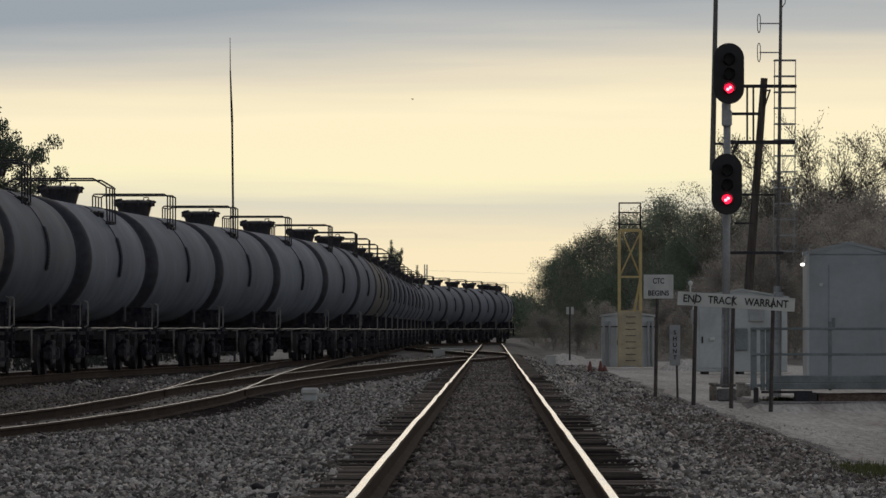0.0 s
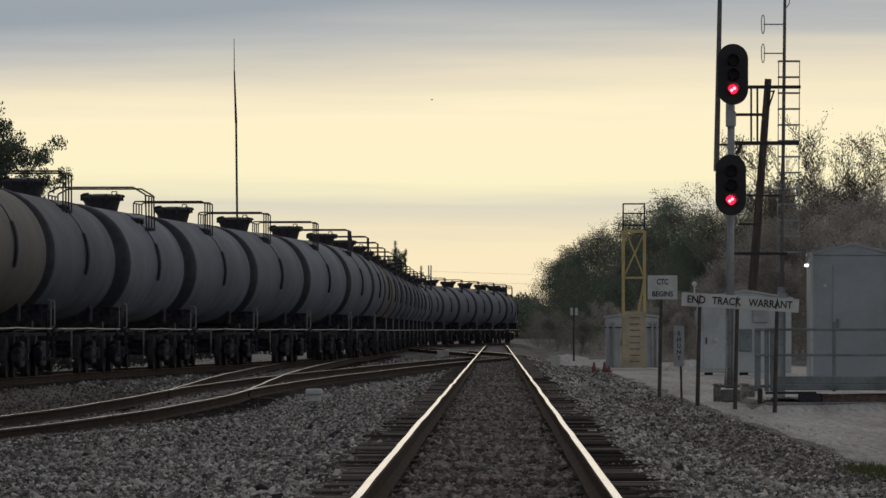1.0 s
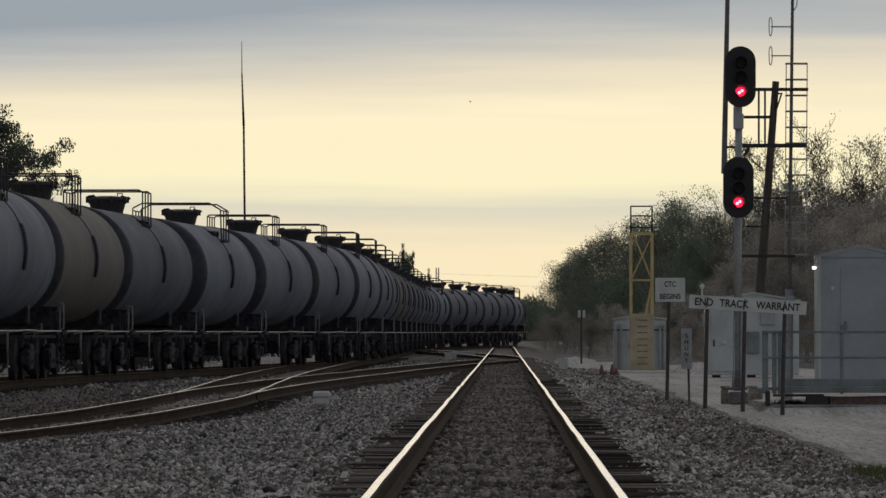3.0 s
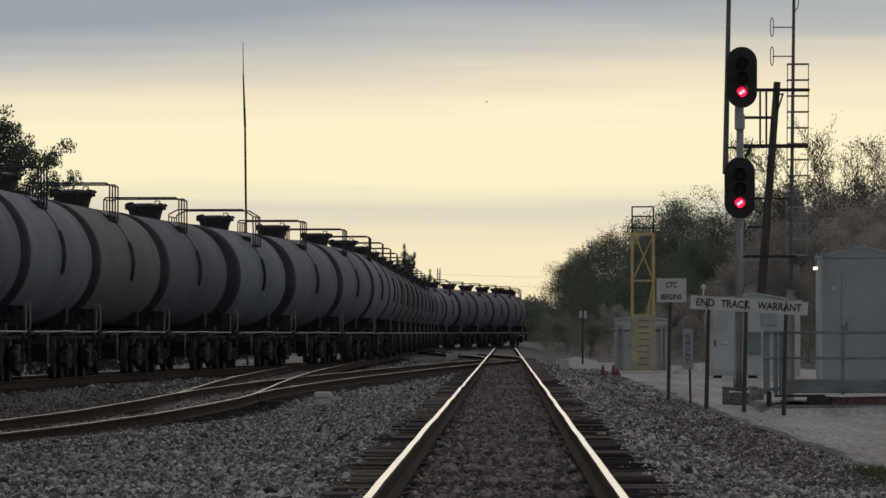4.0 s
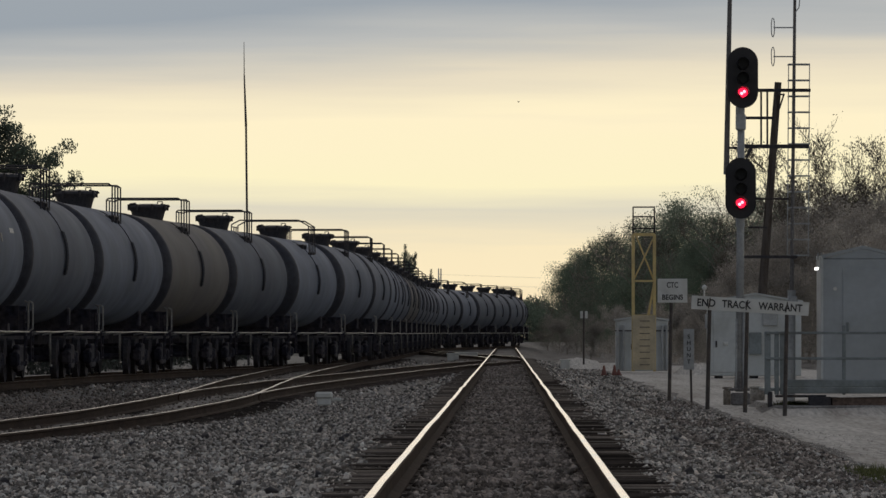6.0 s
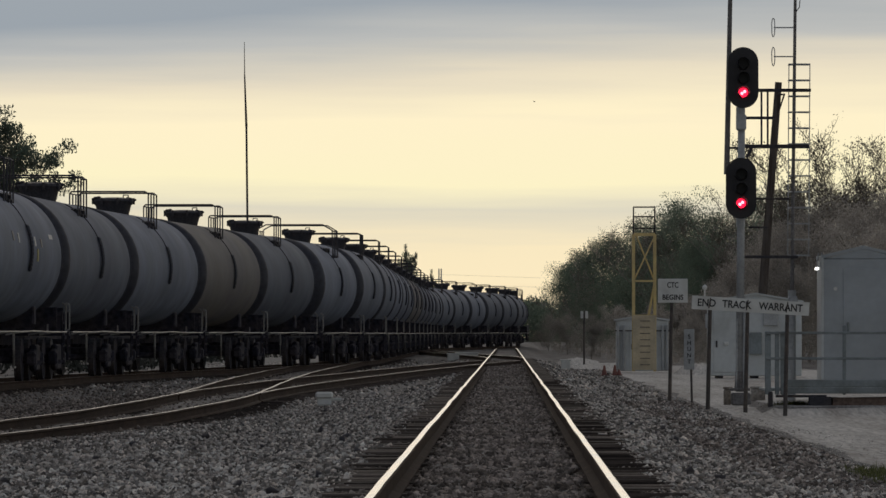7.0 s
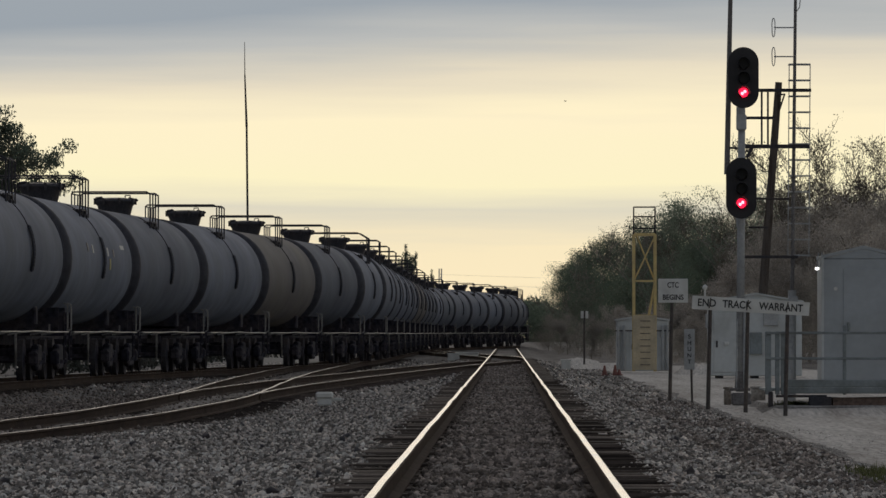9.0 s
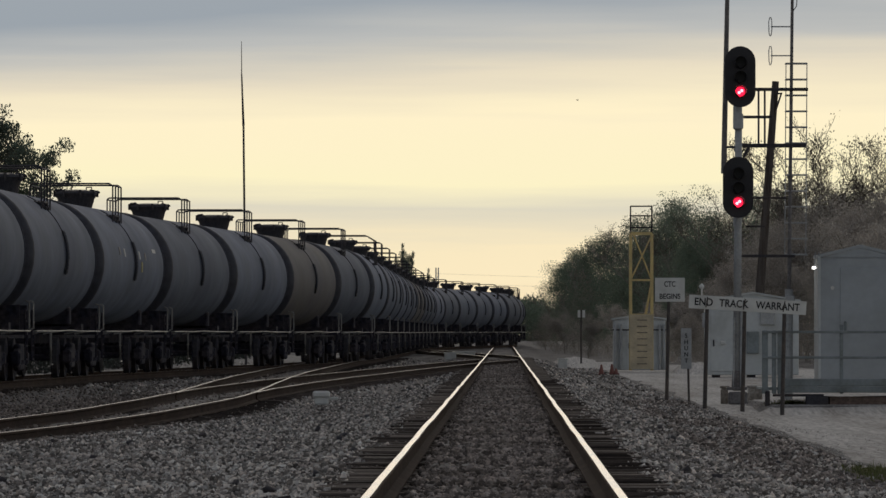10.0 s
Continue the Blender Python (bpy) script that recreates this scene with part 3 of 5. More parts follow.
def build_car(curved):
    car = thing("tank_car", Matrix.Identity(4), "dirty black railway tank car rolling in a long train", "tank car", "cars of the tank train")
    half, deep = (7.75, 0.75) if curved else (8.24, 0.48)
    part("tank", tank_bm(half, deep), M_TANK, car, "grimy black-grey cylindrical tank", True)
    # added caps over the tank ends; their dark colour paints the shade of the gap
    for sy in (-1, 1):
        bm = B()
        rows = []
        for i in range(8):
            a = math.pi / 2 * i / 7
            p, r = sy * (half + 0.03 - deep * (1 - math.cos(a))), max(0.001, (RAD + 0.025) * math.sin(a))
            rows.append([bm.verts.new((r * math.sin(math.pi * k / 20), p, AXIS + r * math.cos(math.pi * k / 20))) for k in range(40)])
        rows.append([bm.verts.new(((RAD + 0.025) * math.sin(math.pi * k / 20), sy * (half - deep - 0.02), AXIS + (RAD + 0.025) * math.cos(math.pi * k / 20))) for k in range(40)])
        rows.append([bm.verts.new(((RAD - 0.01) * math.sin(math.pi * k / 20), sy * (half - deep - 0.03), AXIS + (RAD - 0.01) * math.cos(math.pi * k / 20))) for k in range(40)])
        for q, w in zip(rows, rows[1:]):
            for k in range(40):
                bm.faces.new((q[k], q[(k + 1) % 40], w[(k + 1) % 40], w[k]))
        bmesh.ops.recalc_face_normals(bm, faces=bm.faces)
        part("head_shield", bm, M_SHADE_STEEL, car, "tank end cap, coloured near-black for the shade between cars", True)
    bm = B()
    rod(bm, (0, 0, AXIS + RAD - 0.06), (0, 0, AXIS + RAD + 0.20), 0.40, 0.47, seg=24)
    rod(bm, (0, 0, AXIS + RAD + 0.20), (0, 0, AXIS + RAD + 0.30), 0.49, 0.53, seg=24)
    rod(bm, (0, 0, AXIS + RAD + 0.30), (0, 0, AXIS + RAD + 0.36), 0.545, 0.50, seg=24)
    rod(bm, (0, 0, AXIS + RAD + 0.36), (0, 0, AXIS + RAD + 0.40), 0.50, 0.22, seg=24)
    box(bm, (0.46, 0.1, AXIS + RAD + 0.36), (0.26, 0.16, 0.06), 0.02, pose(0, 0, 0, 0, 14, 0))
    box(bm, (-0.40, -0.2, AXIS + RAD + 0.39), (0.18, 0.2, 0.06), 0.02, pose(0, 0, 0, 0, -8, 0))
    pipe(bm, [(0.26, 0, AXIS + RAD + 0.38), (0.26, 0, AXIS + RAD + 0.46), (0.39, 0, AXIS + RAD + 0.46), (0.39, 0, AXIS + RAD + 0.36)], 0.014, 5)
    for k in range(8):
        a = k * math.pi / 4 + 0.3
        rod(bm, (0.54 * math.cos(a), 0.54 * math.sin(a), AXIS + RAD + 0.22), (0.54 * math.cos(a), 0.54 * math.sin(a), AXIS + RAD + 0.385), 0.033, seg=6)
    part("manway", bm, M_STEEL, car, "dark bolted manway with a lid")
    top = AXIS + RAD + 0.53
    for sx in (-1, 1):
        bm = B()
        for i in range(4):
            box(bm, (sx * (0.74 + 0.09 * i), 0, AXIS + RAD - 0.25), (0.04, 1.3, 0.035))
        for y in (-0.55, 0.55):
            box(bm, (sx * 0.87, y, AXIS + RAD - 0.32), (0.32, 0.06, 0.12))
        part("platform", bm, M_STEEL, car, "small grating platform beside the manway")
    low = AXIS + RAD - 0.42
    for sy in (-1, 1):
        bm = B()
        y = sy * 1.05
        if curved:
            pts = [(-1.27, y, low - 0.12), (-1.27, y, top - 0.12), (-1.0, y, top + 0.02), (0.92, y, top + 0.02), (1.24, y, top - 0.17), (1.27, y, low - 0.12)]
        else:
            pts = [(-1.02, y, low), (-1.02, y, top - 0.05), (-0.97, y, top), (0.93, y, top), (1.02, y, top - 0.06), (1.02, y, low)]
        pipe(bm, pts, 0.021)
        part("guard_rail", bm, M_STEEL, car, "dark tubular guard rail")
    for sx in (-1, 1):
        bm = B()
        x = sx * (1.26 if curved else 1.02)
        height = top - (0.19 if curved else 0.05)
        rod(bm, (x, -1.05, height), (x, 1.05, height), 0.019, seg=6)
        for y in (-0.35, 0.35):
            rod(bm, (x, y, low - (0.12 if curved else 0)), (x, y, height), 0.021, seg=6)
            box(bm, (x - sx * 0.02, y, low + (-0.1 if curved else 0.03)), (0.16, 0.12, 0.08), 0.015)
        part("guard_rail", bm, M_STEEL, car, "dark tubular guard rail")
    for sx in (-1, 1):
        bm = B()
        for dy in (-0.10, 0.10):
            pts = [((RAD + 0.045) * math.sin(radians(a)) * sx, dy, AXIS + (RAD + 0.045) * math.cos(radians(a))) for a in range(68, 105, 6)]
            pipe(bm, pts, 0.030, 5)
        pts = [((RAD + 0.03) * math.sin(radians(a)) * sx, 0.0, AXIS + (RAD + 0.012) * math.cos(radians(a))) for a in range(24, 74, 6)]
        pipe(bm, pts, 0.011, 5)
        for a in range(68, 105, 3):
            p = ((RAD + 0.045) * math.sin(radians(a)) * sx, AXIS + (RAD + 0.045) * math.cos(radians(a)))
            rod(bm, (p[0], -0.10, p[1]), (p[0], 0.10, p[1]), 0.026, seg=5)
        part("ladder", bm, M_SHADE_STEEL, car, "dark steel side ladder")
        bm = B()
        pts = [(sx * 1.56, y, 1.06 + (0.015 if abs(y) < 0.6 else 0)) for y in (-8.0, -5.3, -2.6, -0.5, 0.5, 2.6, 5.3, 8.0)]
        pipe(bm, pts, 0.017, 6)
        for y in (-8.0, -5.3, -2.6, 2.6, 5.3, 8.0):
            rod(bm, (sx * 1.56, y, 1.06), (sx * 1.2, y, 1.0), 0.02, seg=5)
        part("side_handrail", bm, M_GRAB, car, "worn pale side handrail")
    for sy in (-1, 1):
        bm = B()
        box(bm, (0, sy * 6.9, 0.93), (0.62, 3.6, 0.30))
        box(bm, (0, sy * 6.2, 1.12), (2.6, 0.5, 0.22))
        for sx in (-1, 1):
            box(bm, (sx * 0.55, sy * 6.2, 1.38), (0.95, 0.5, 0.5), 0.04)
        box(bm, (0, sy * 8.12, 1.02), (3.0, 0.32, 0.08))
        box(bm, (0, sy * 7.95, 1.30), (2.7, 0.05, 0.60))
        part("stub_sill", bm, M_TRUCK, car, "dark steel end sill and saddle")
        for sx in (-1, 1):
            bm = B()
            for dy in (-0.2, 0.2):
                rod(bm, (sx * 1.48, sy * (8.05 + dy), 0.45), (sx * 1.48, sy * (8.05 + dy), 1.5), 0.022, seg=5)
            for z in (0.47, 0.75, 1.03, 1.26, 1.48):
                rod(bm, (sx * 1.48, sy * 7.85, z), (sx * 1.48, sy * 8.25, z), 0.018, seg=5)
            part("end_ladder", bm, M_TRUCK, car, "dark end ladder")
        for sx in (-1, 1):
            # added pale rods: their colour paints the bright glints by the trucks
            if sy < 0:
                bm = B()
                rod(bm, (sx * 1.50, sy * 4.08, 0.32), (sx * 1.50, sy * 4.08, 1.06), 0.026, seg=6)
                rod(bm, (sx * 1.50, sy * 3.68, 0.34), (sx * 1.50, sy * 4.08, 0.34), 0.02, seg=6)
                part("sill_step", bm, M_GRAB, car, "pale added rod that imitates a glint by the truck")
            bm = B()
            pipe(bm, [(sx * 1.44, sy * 8.28, 1.08), (sx * 1.52, sy * 8.28, 1.12), (sx * 1.52, sy * 8.28, 1.66), (sx * 1.44, sy * 8.28, 1.70)], 0.018, 6)
            part("grab_iron", bm, M_GRAB, car, "worn pale grab iron")
        bm = B()
        box(bm, (0, sy * 8.5, 0.86), (0.30, 0.75, 0.26), 0.04)
        box(bm, (0.02, sy * 8.72, 0.86), (0.38, 0.2, 0.32), 0.05)
        rod(bm, (0.3, sy * 8.3, 0.82), (0.36, sy * 8.78, 0.55), 0.03, seg=6)
        part("coupler", bm, M_TRUCK, car)
        for sx in (-1, 1):
            bm = B()
            x = sx * 1.02
            box(bm, (x, sy * 6.2, 0.60), (0.15, 1.0, 0.38), 0.04)
            box(bm, (x, sy * 6.2, 0.30), (0.15, 0.9, 0.14), 0.03)
            for e in (-1, 1):
                box(bm, (x, sy * 6.2 + e * 0.62, 0.58), (0.15, 0.75, 0.16), 0.03, pose(0, 0, 0, e * -14, 0, 0))
                box(bm, (x, sy * 6.2 + e * 0.62, 0.36), (0.13, 0.55, 0.12), 0.03, pose(0, 0, 0, e * 24, 0, 0))
                box(bm, (x, sy * 6.2 + e * 0.89, 0.48), (0.24, 0.30, 0.30), 0.05)
            for e in (-0.16, 0, 0.16):
                rod(bm, (x, sy * 6.2 + e, 0.34), (x, sy * 6.2 + e, 0.58), 0.07, seg=8)
            part("truck_side_frame", bm, M_TRUCK, car, "grimy cast truck side frame")
        bm = B()
        box(bm, (0, sy * 6.2, 0.58), (2.1, 0.38, 0.26), 0.04)
        part("truck_bolster", bm, M_TRUCK, car)
    bm = B()
    rod(bm, (0, -0.6, 1.02), (0, 0.6, 1.02), 0.26, seg=12)
    rod(bm, (0, 0, 0.62), (0, 0, 1.2), 0.15, seg=10)
    box(bm, (-0.5, 2.2, 0.95), (0.45, 0.7, 0.4), 0.04)
    pipe(bm, [(-0.4, -6, 0.82), (-0.4, 6, 0.82)], 0.03, 6)
    box(bm, (0.28, 0, 0.95), (0.06, 12.0, 0.10))
    box(bm, (-0.35, 0, 0.95), (0.7, 3.0, 0.5), 0.06)
    part("bottom_valve", bm, M_TRUCK, car, "dark bottom outlet valve and brake gear")
    ws = wheelset_bm()
    me = mesh_of("wheelset", ws, M_TRUCK, M_STEEL)
    for p in me.polygons:
        c = p.center
        if abs(p.normal.x) < 0.3 and abs(c.x) > 0.7 and abs(math.hypot(c.y, c.z) - 0.455) < 0.02:
            p.material_index = 1
    for y in (-7.09, -5.31, 5.31, 7.09):
        w = new("wheelset", me)
        w.parent = car
        w.matrix_basis = pose(0, y, 0.46)
    return car


# the way of the train by length along its track
_ys = np.arange(40, 719, 1.0)
_xs = np.array([TRAIN(y) for y in _ys])
_ss = np.concatenate([[0], np.cumsum(np.hypot(np.diff(_ys), np.diff(_xs)))])
_ss += 167.0 - np.interp(167.0, _ys, _ss)


def on_track(s):
    y = float(np.interp(s, _ss, _ys))
    return TRAIN(y), y


def car_pose(s):
    xa, ya = on_track(s - 6.2)
    xb, yb = on_track(s + 6.2)
    return Matrix.Translation(((xa + xb) / 2, (ya + yb) / 2, (TRAIN_TOP(ya) + TRAIN_TOP(yb)) / 2)) @ pose(0, 0, 0, 0, 0, -math.degrees(math.atan2(xb - xa, yb - ya)))


SPEED, START = 9.02, 165.9
FIRST, LAST = -8, 25
cars = []
plain_car, curved_car = build_car(False), build_car(True)
brown = None
for k in range(FIRST, LAST):
    curved = k in (0, 8, 15)
    proto = curved_car if curved else plain_car
    used = [c for c, _ in cars]
    place = START + PITCH * k + (0.9 if curved else 1.2 if k > 0 else 0.0)
    ob = proto if proto not in used else copy_thing(proto, car_pose(place))
    cars.append((ob, place))
    if k in (-2, 6, 7):
        for ch in ob.children:
            if ch.name.startswith("tank"):
                if brown is None:
                    brown = ch.data.copy()
                    brown.materials[0] = M_TANK_BROWN
                ch.data = brown
                ch["label"] = "cylindrical tank with a brown dusty film"
        ob["label"] = "brown-dusted railway tank car rolling in a long train"



def mark_car(car, seed):
    """Chalked and stencilled marks on the side of a tank, as plain bars."""
    rng = random.Random(seed)
    for y, a, h, m in ((-3.6, 74, 0.20, M_GREY), (-2.5, 75, 0.20, M_GALV), (1.2, 76, 0.20, M_GALV), (2.6, 77, 0.18, M_GREY), (1.7, 86, 0.26, M_DOT), (5.2, 72, 0.10, M_GALV)):
        bm = B()
        band(bm, y + rng.uniform(-0.3, 0.3), RAD - 0.002, 0.30 if a != 72 else 0.9, a, a + math.degrees(h / RAD), 0.012)
        part("stencil_mark", bm, m, car, "plain pale stencil bar")


for ob, s0 in cars:
    k = round((s0 - START) / PITCH)
    if k == -5:
        mark_car(ob, k)


# ---- signal ----
def oval(bm, w, h, d, seg=14):
    """An upright plate with round ends, in the plane of x and z, d thick along y."""
    r = w / 2
    pts = [(r * math.cos(math.pi * k / seg), h / 2 - r + r * math.sin(math.pi * k / seg)) for k in range(seg + 1)]
    pts += [(-x, -z) for x, z in pts]
    front = [bm.verts.new((x, -d / 2, z)) for x, z in pts]
    back = [bm.verts.new((x * 0.97, d / 2, z * 0.985)) for x, z in pts]
    bm.faces.new(front)
    bm.faces.new(back[::-1])
    for i in range(len(pts)):
        j = (i + 1) % len(pts)
        bm.faces.new((front[i], back[i], back[j], front[j]))
    bmesh.ops.recalc_face_normals(bm, faces=bm.faces)
    return bm


def hood(bm, z, r=0.125, length=0.30):
    """A half-round sun hood over a lens."""
    seg, rows = 12, []
    for y0, a0 in ((-0.04, 1.25), (-0.04 - length, 0.75)):
        row = []
        for rr in (r, r + 0.008):
            row.append([bm.verts.new((rr * math.sin(a), y0, z + rr * math.cos(a))) for a in [math.pi * a0 * (2 * k / seg - 1) / 1.25 for k in range(seg + 1)]])
        rows.append(row)
    (a, b), (c, d) = rows
    for k in range(seg):
        bm.faces.new((a[k], a[k + 1], c[k + 1], c[k]))
        bm.faces.new((b[k], d[k], d[k + 1], b[k + 1]))
        bm.faces.new((c[k], c[k + 1], d[k + 1], d[k]))
    return bm


def build_signal():
    sig = thing("railway_signal", pose(4.85, 141, 0), "tall railway signal mast with two lit red lights", "railway signal")
    bm = B()
    rod(bm, (-0.02, 0, -0.22), (0.03, 0, 6.9), 0.085, 0.072, seg=16)
    part("mast", bm, M_GALV, sig, "grey galvanised steel mast", True)
    bm = B()
    box(bm, (0, 0, -0.37), (0.40, 0.40, 0.26), 0.03)
    part("foundation", bm, M_GREY, sig, "dark oily concrete foundation")
    bm = B()
    rod(bm, (0.075, -0.07, -0.2), (0.075, -0.07, 1.75), 0.035, seg=8)
    rod(bm, (-0.085, -0.06, -0.2), (-0.08, -0.06, 1.3), 0.022, seg=8)
    part("conduit", bm, M_GALV, sig, "grey conduits strapped to the mast")
    bm = B()
    box(bm, (-0.02, 0, -0.17), (0.42, 0.42, 0.06), 0.01)
    rod(bm, (-0.02, 0, -0.15), (-0.02, 0, 0.2), 0.11, 0.09, seg=12)
    part("base_plate", bm, M_GREY, sig)
    for cx, cz, red in ((0.045, 6.30, 5.99), (0.0, 4.005, 3.69)):
        head = part("signal_head", oval(B(), 0.635, 1.27, 0.05), M_BLACK, sig, "oval matt black signal background")
        head.matrix_basis = pose(cx, -0.28, cz)
        bm = B()
        box(bm, (0, 0.14, 0), (0.34, 0.24, 0.95), 0.03)
        part("housing", bm, M_BLACK, head)
        for z in (red - cz, red - cz + 0.30, red - cz + 0.60):
            lit = z == red - cz
            part("hood", hood(B(), z), M_BLACK, head)
            bm = B()
            rod(bm, (0, -0.055, z), (0, -0.025, z), 0.105 if not lit else 0.10, seg=20)
            part("lens", bm, M_RED if lit else M_LENS, head, "glowing red lens" if lit else "dark unlit lens")
            if lit:
                bm = B()
                for dx, dz in ((0.03, 0.02), (-0.025, -0.02)):
                    bmesh.ops.create_uvsphere(bm, u_segments=8, v_segments=6, radius=0.032, matrix=pose(dx, -0.06, z + dz))
                part("lamp_filament", bm, M_HOT, head, "bright core of the lamp")
        bm = B()
        rod(bm, (0, 0, cz - 0.80), (0, 0, cz - 0.60), 0.095, seg=14)
        box(bm, (0, -0.14, cz - 0.45), (0.12, 0.22, 0.1), 0.01)
        part("bracket", bm, M_GALV, sig)
    bm = B()
    box(bm, (0.01, -0.06, 5.38), (0.21, 0.24, 0.34), 0.03)
    rod(bm, (0.01, -0.19, 5.48), (0.01, -0.06, 5.48), 0.07, seg=10)
    part("junction_box", bm, M_GALV, sig, "grey junction box clamped to the mast")
    bm = B()
    rod(bm, (-0.285, 0.1, 4.3), (-0.165, 0.1, 10.2), 0.060, 0.038, seg=10)
    part("tall_conduit", bm, M_GREY, sig, "tall thin dark pole clamped behind the head")
    for z in (4.45, 4.85):
        bm = B()
        rod(bm, (-0.28, 0.1, z), (0, 0, z), 0.025, seg=6)
        part("clamp", bm, M_STEEL, sig)
    return sig


build_signal()


def build_blocks():
    for x, y, w, h, m, label in ((4.62, 142.5, 0.15, 0.40, M_OLD, "small brown weathered stone block by the signal"),
                                 (5.28, 143.0, 0.30, 0.32, M_CONC, "small pale concrete block by the signal")):
        b = thing("stone_block", pose(x, y, ground_height(x, y)), label, "stone block", "blocks by the signal base")
        bm = B()
        box(bm, (0, 0, h / 2 - 0.06), (w, 0.35, h), 0.03)
        part("block", bm, m, b)
        bm = B()
        box(bm, (0.01, 0, h - 0.035), (w + 0.05, 0.38, 0.05), 0.012)
        part("cap", bm, m, b)


build_blocks()


def build_aerial():
    """The radio mast beside the signal, with its brackets, ladder hoops and dipoles."""
    X0 = 6.02
    a = thing("radio_mast", pose(X0, 142.5, 0), "thin steel radio mast with ladder hoops and dipole antennas", "radio mast")
    bm = B()
    rod(bm, (-0.04, 0, 1.8), (0.05, 0, 9.6), 0.042, 0.03, seg=10)
    part("mast", bm, M_GREY, a)
    bm = B()
    rod(bm, (-0.05, 0, -0.55), (-0.04, 0, 1.9), 0.085, seg=12)
    box(bm, (-0.02, -0.06, 1.62), (0.2, 0.16, 0.3), 0.02)
    part("base_tube", bm, M_GALV, a, "thick grey base tube")
    for z, x0, x1, r in ((6.10, -0.80, 0.36, 0.035), (4.92, -1.04, 0.32, 0.042), (2.60, -1.04, 0.08, 0.03), (3.82, -0.9, -0.1, 0.022), (3.22, -0.95, -0.55, 0.02)):
        bm = B()
        box(bm, ((x0 + x1) / 2, -0.05, z), (x1 - x0, 0.07, 2 * r), 0.008)
        part("cross_arm", bm, M_STEEL, a, "dark steel cross arm")
    bm = B()
    box(bm, (-0.72, -0.03, 5.52), (0.64, 0.05, 0.06))
    part("cross_arm", bm, M_STEEL, a, "dark steel cross arm")
    for x in (-0.68, -0.55):
        bm = B()
        rod(bm, (x, -0.05, 4.95), (x, -0.05, 6.1), 0.024, seg=6)
        part("upright", bm, M_STEEL, a)
    bm = B()
    rod(bm, (-1.0, -0.05, 4.68), (-0.86, -0.05, 4.92), 0.03, seg=6)
    part("gusset", bm, M_STEEL, a)
    for i in range(13):
        z = 6.65 - i * 0.335
        bm = B()
        pipe(bm, [(-0.10, -0.02, z), (0.34, -0.02, z), (0.34, 0.4, z), (-0.10, 0.4, z), (-0.10, -0.02, z)], 0.015, 5)
        part("ladder_hoop", bm, M_GALV, a)
    for x in (-0.10, 0.34):
        bm = B()
        rod(bm, (x, -0.02, 6.66), (x - 0.03, -0.02, 2.6), 0.011, seg=5)
        part("hoop_stay", bm, M_GALV, a)
    for z in (7.42, 6.81):
        bm = B()
        rod(bm, (-0.42, 0, z), (0.02, 0, z), 0.014, seg=6)
        pts = []
        for k in range(13):
            t = k / 12 * 2 * math.pi
            pts.append((-0.43 + 0.033 * math.cos(t), 0, z + 0.155 * math.sin(t) + 0.045 * (1 if math.sin(t) > 0 else -1)))
        pipe(bm, pts + [pts[0]], 0.011, 5)
        part("dipole_antenna", bm, M_GALV, a, "folded dipole antenna loop")
    bm = B()
    pipe(bm, [(0.05, 0, 7.75), (0.12, -0.02, 7.85), (0.14, -0.02, 8.1), (0.09, 0, 8.3)], 0.01, 5)
    part("cable", bm, M_STEEL, a)
    return a


build_aerial()


def build_pole():
    p = thing("utility_pole", pose(8.85, 245, 0), "leaning weathered wooden utility pole", "utility pole")
    bm = B()
    rod(bm, (0.15, 0, -0.55), (0.95, 0, 10.1), 0.18, 0.125, seg=12)
    part("pole", bm, M_WOOD, p)
    bm = B()
    box(bm, (1.07, -0.15, 9.4), (0.06, 0.06, 0.6), 0, pose(0, 0, 0, 0, 18, 0))
    rod(bm, (0.9, -0.15, 9.65), (1.18, -0.15, 9.65), 0.03, seg=6)
    part("bracket", bm, M_STEEL, p)
    return p


build_pole()


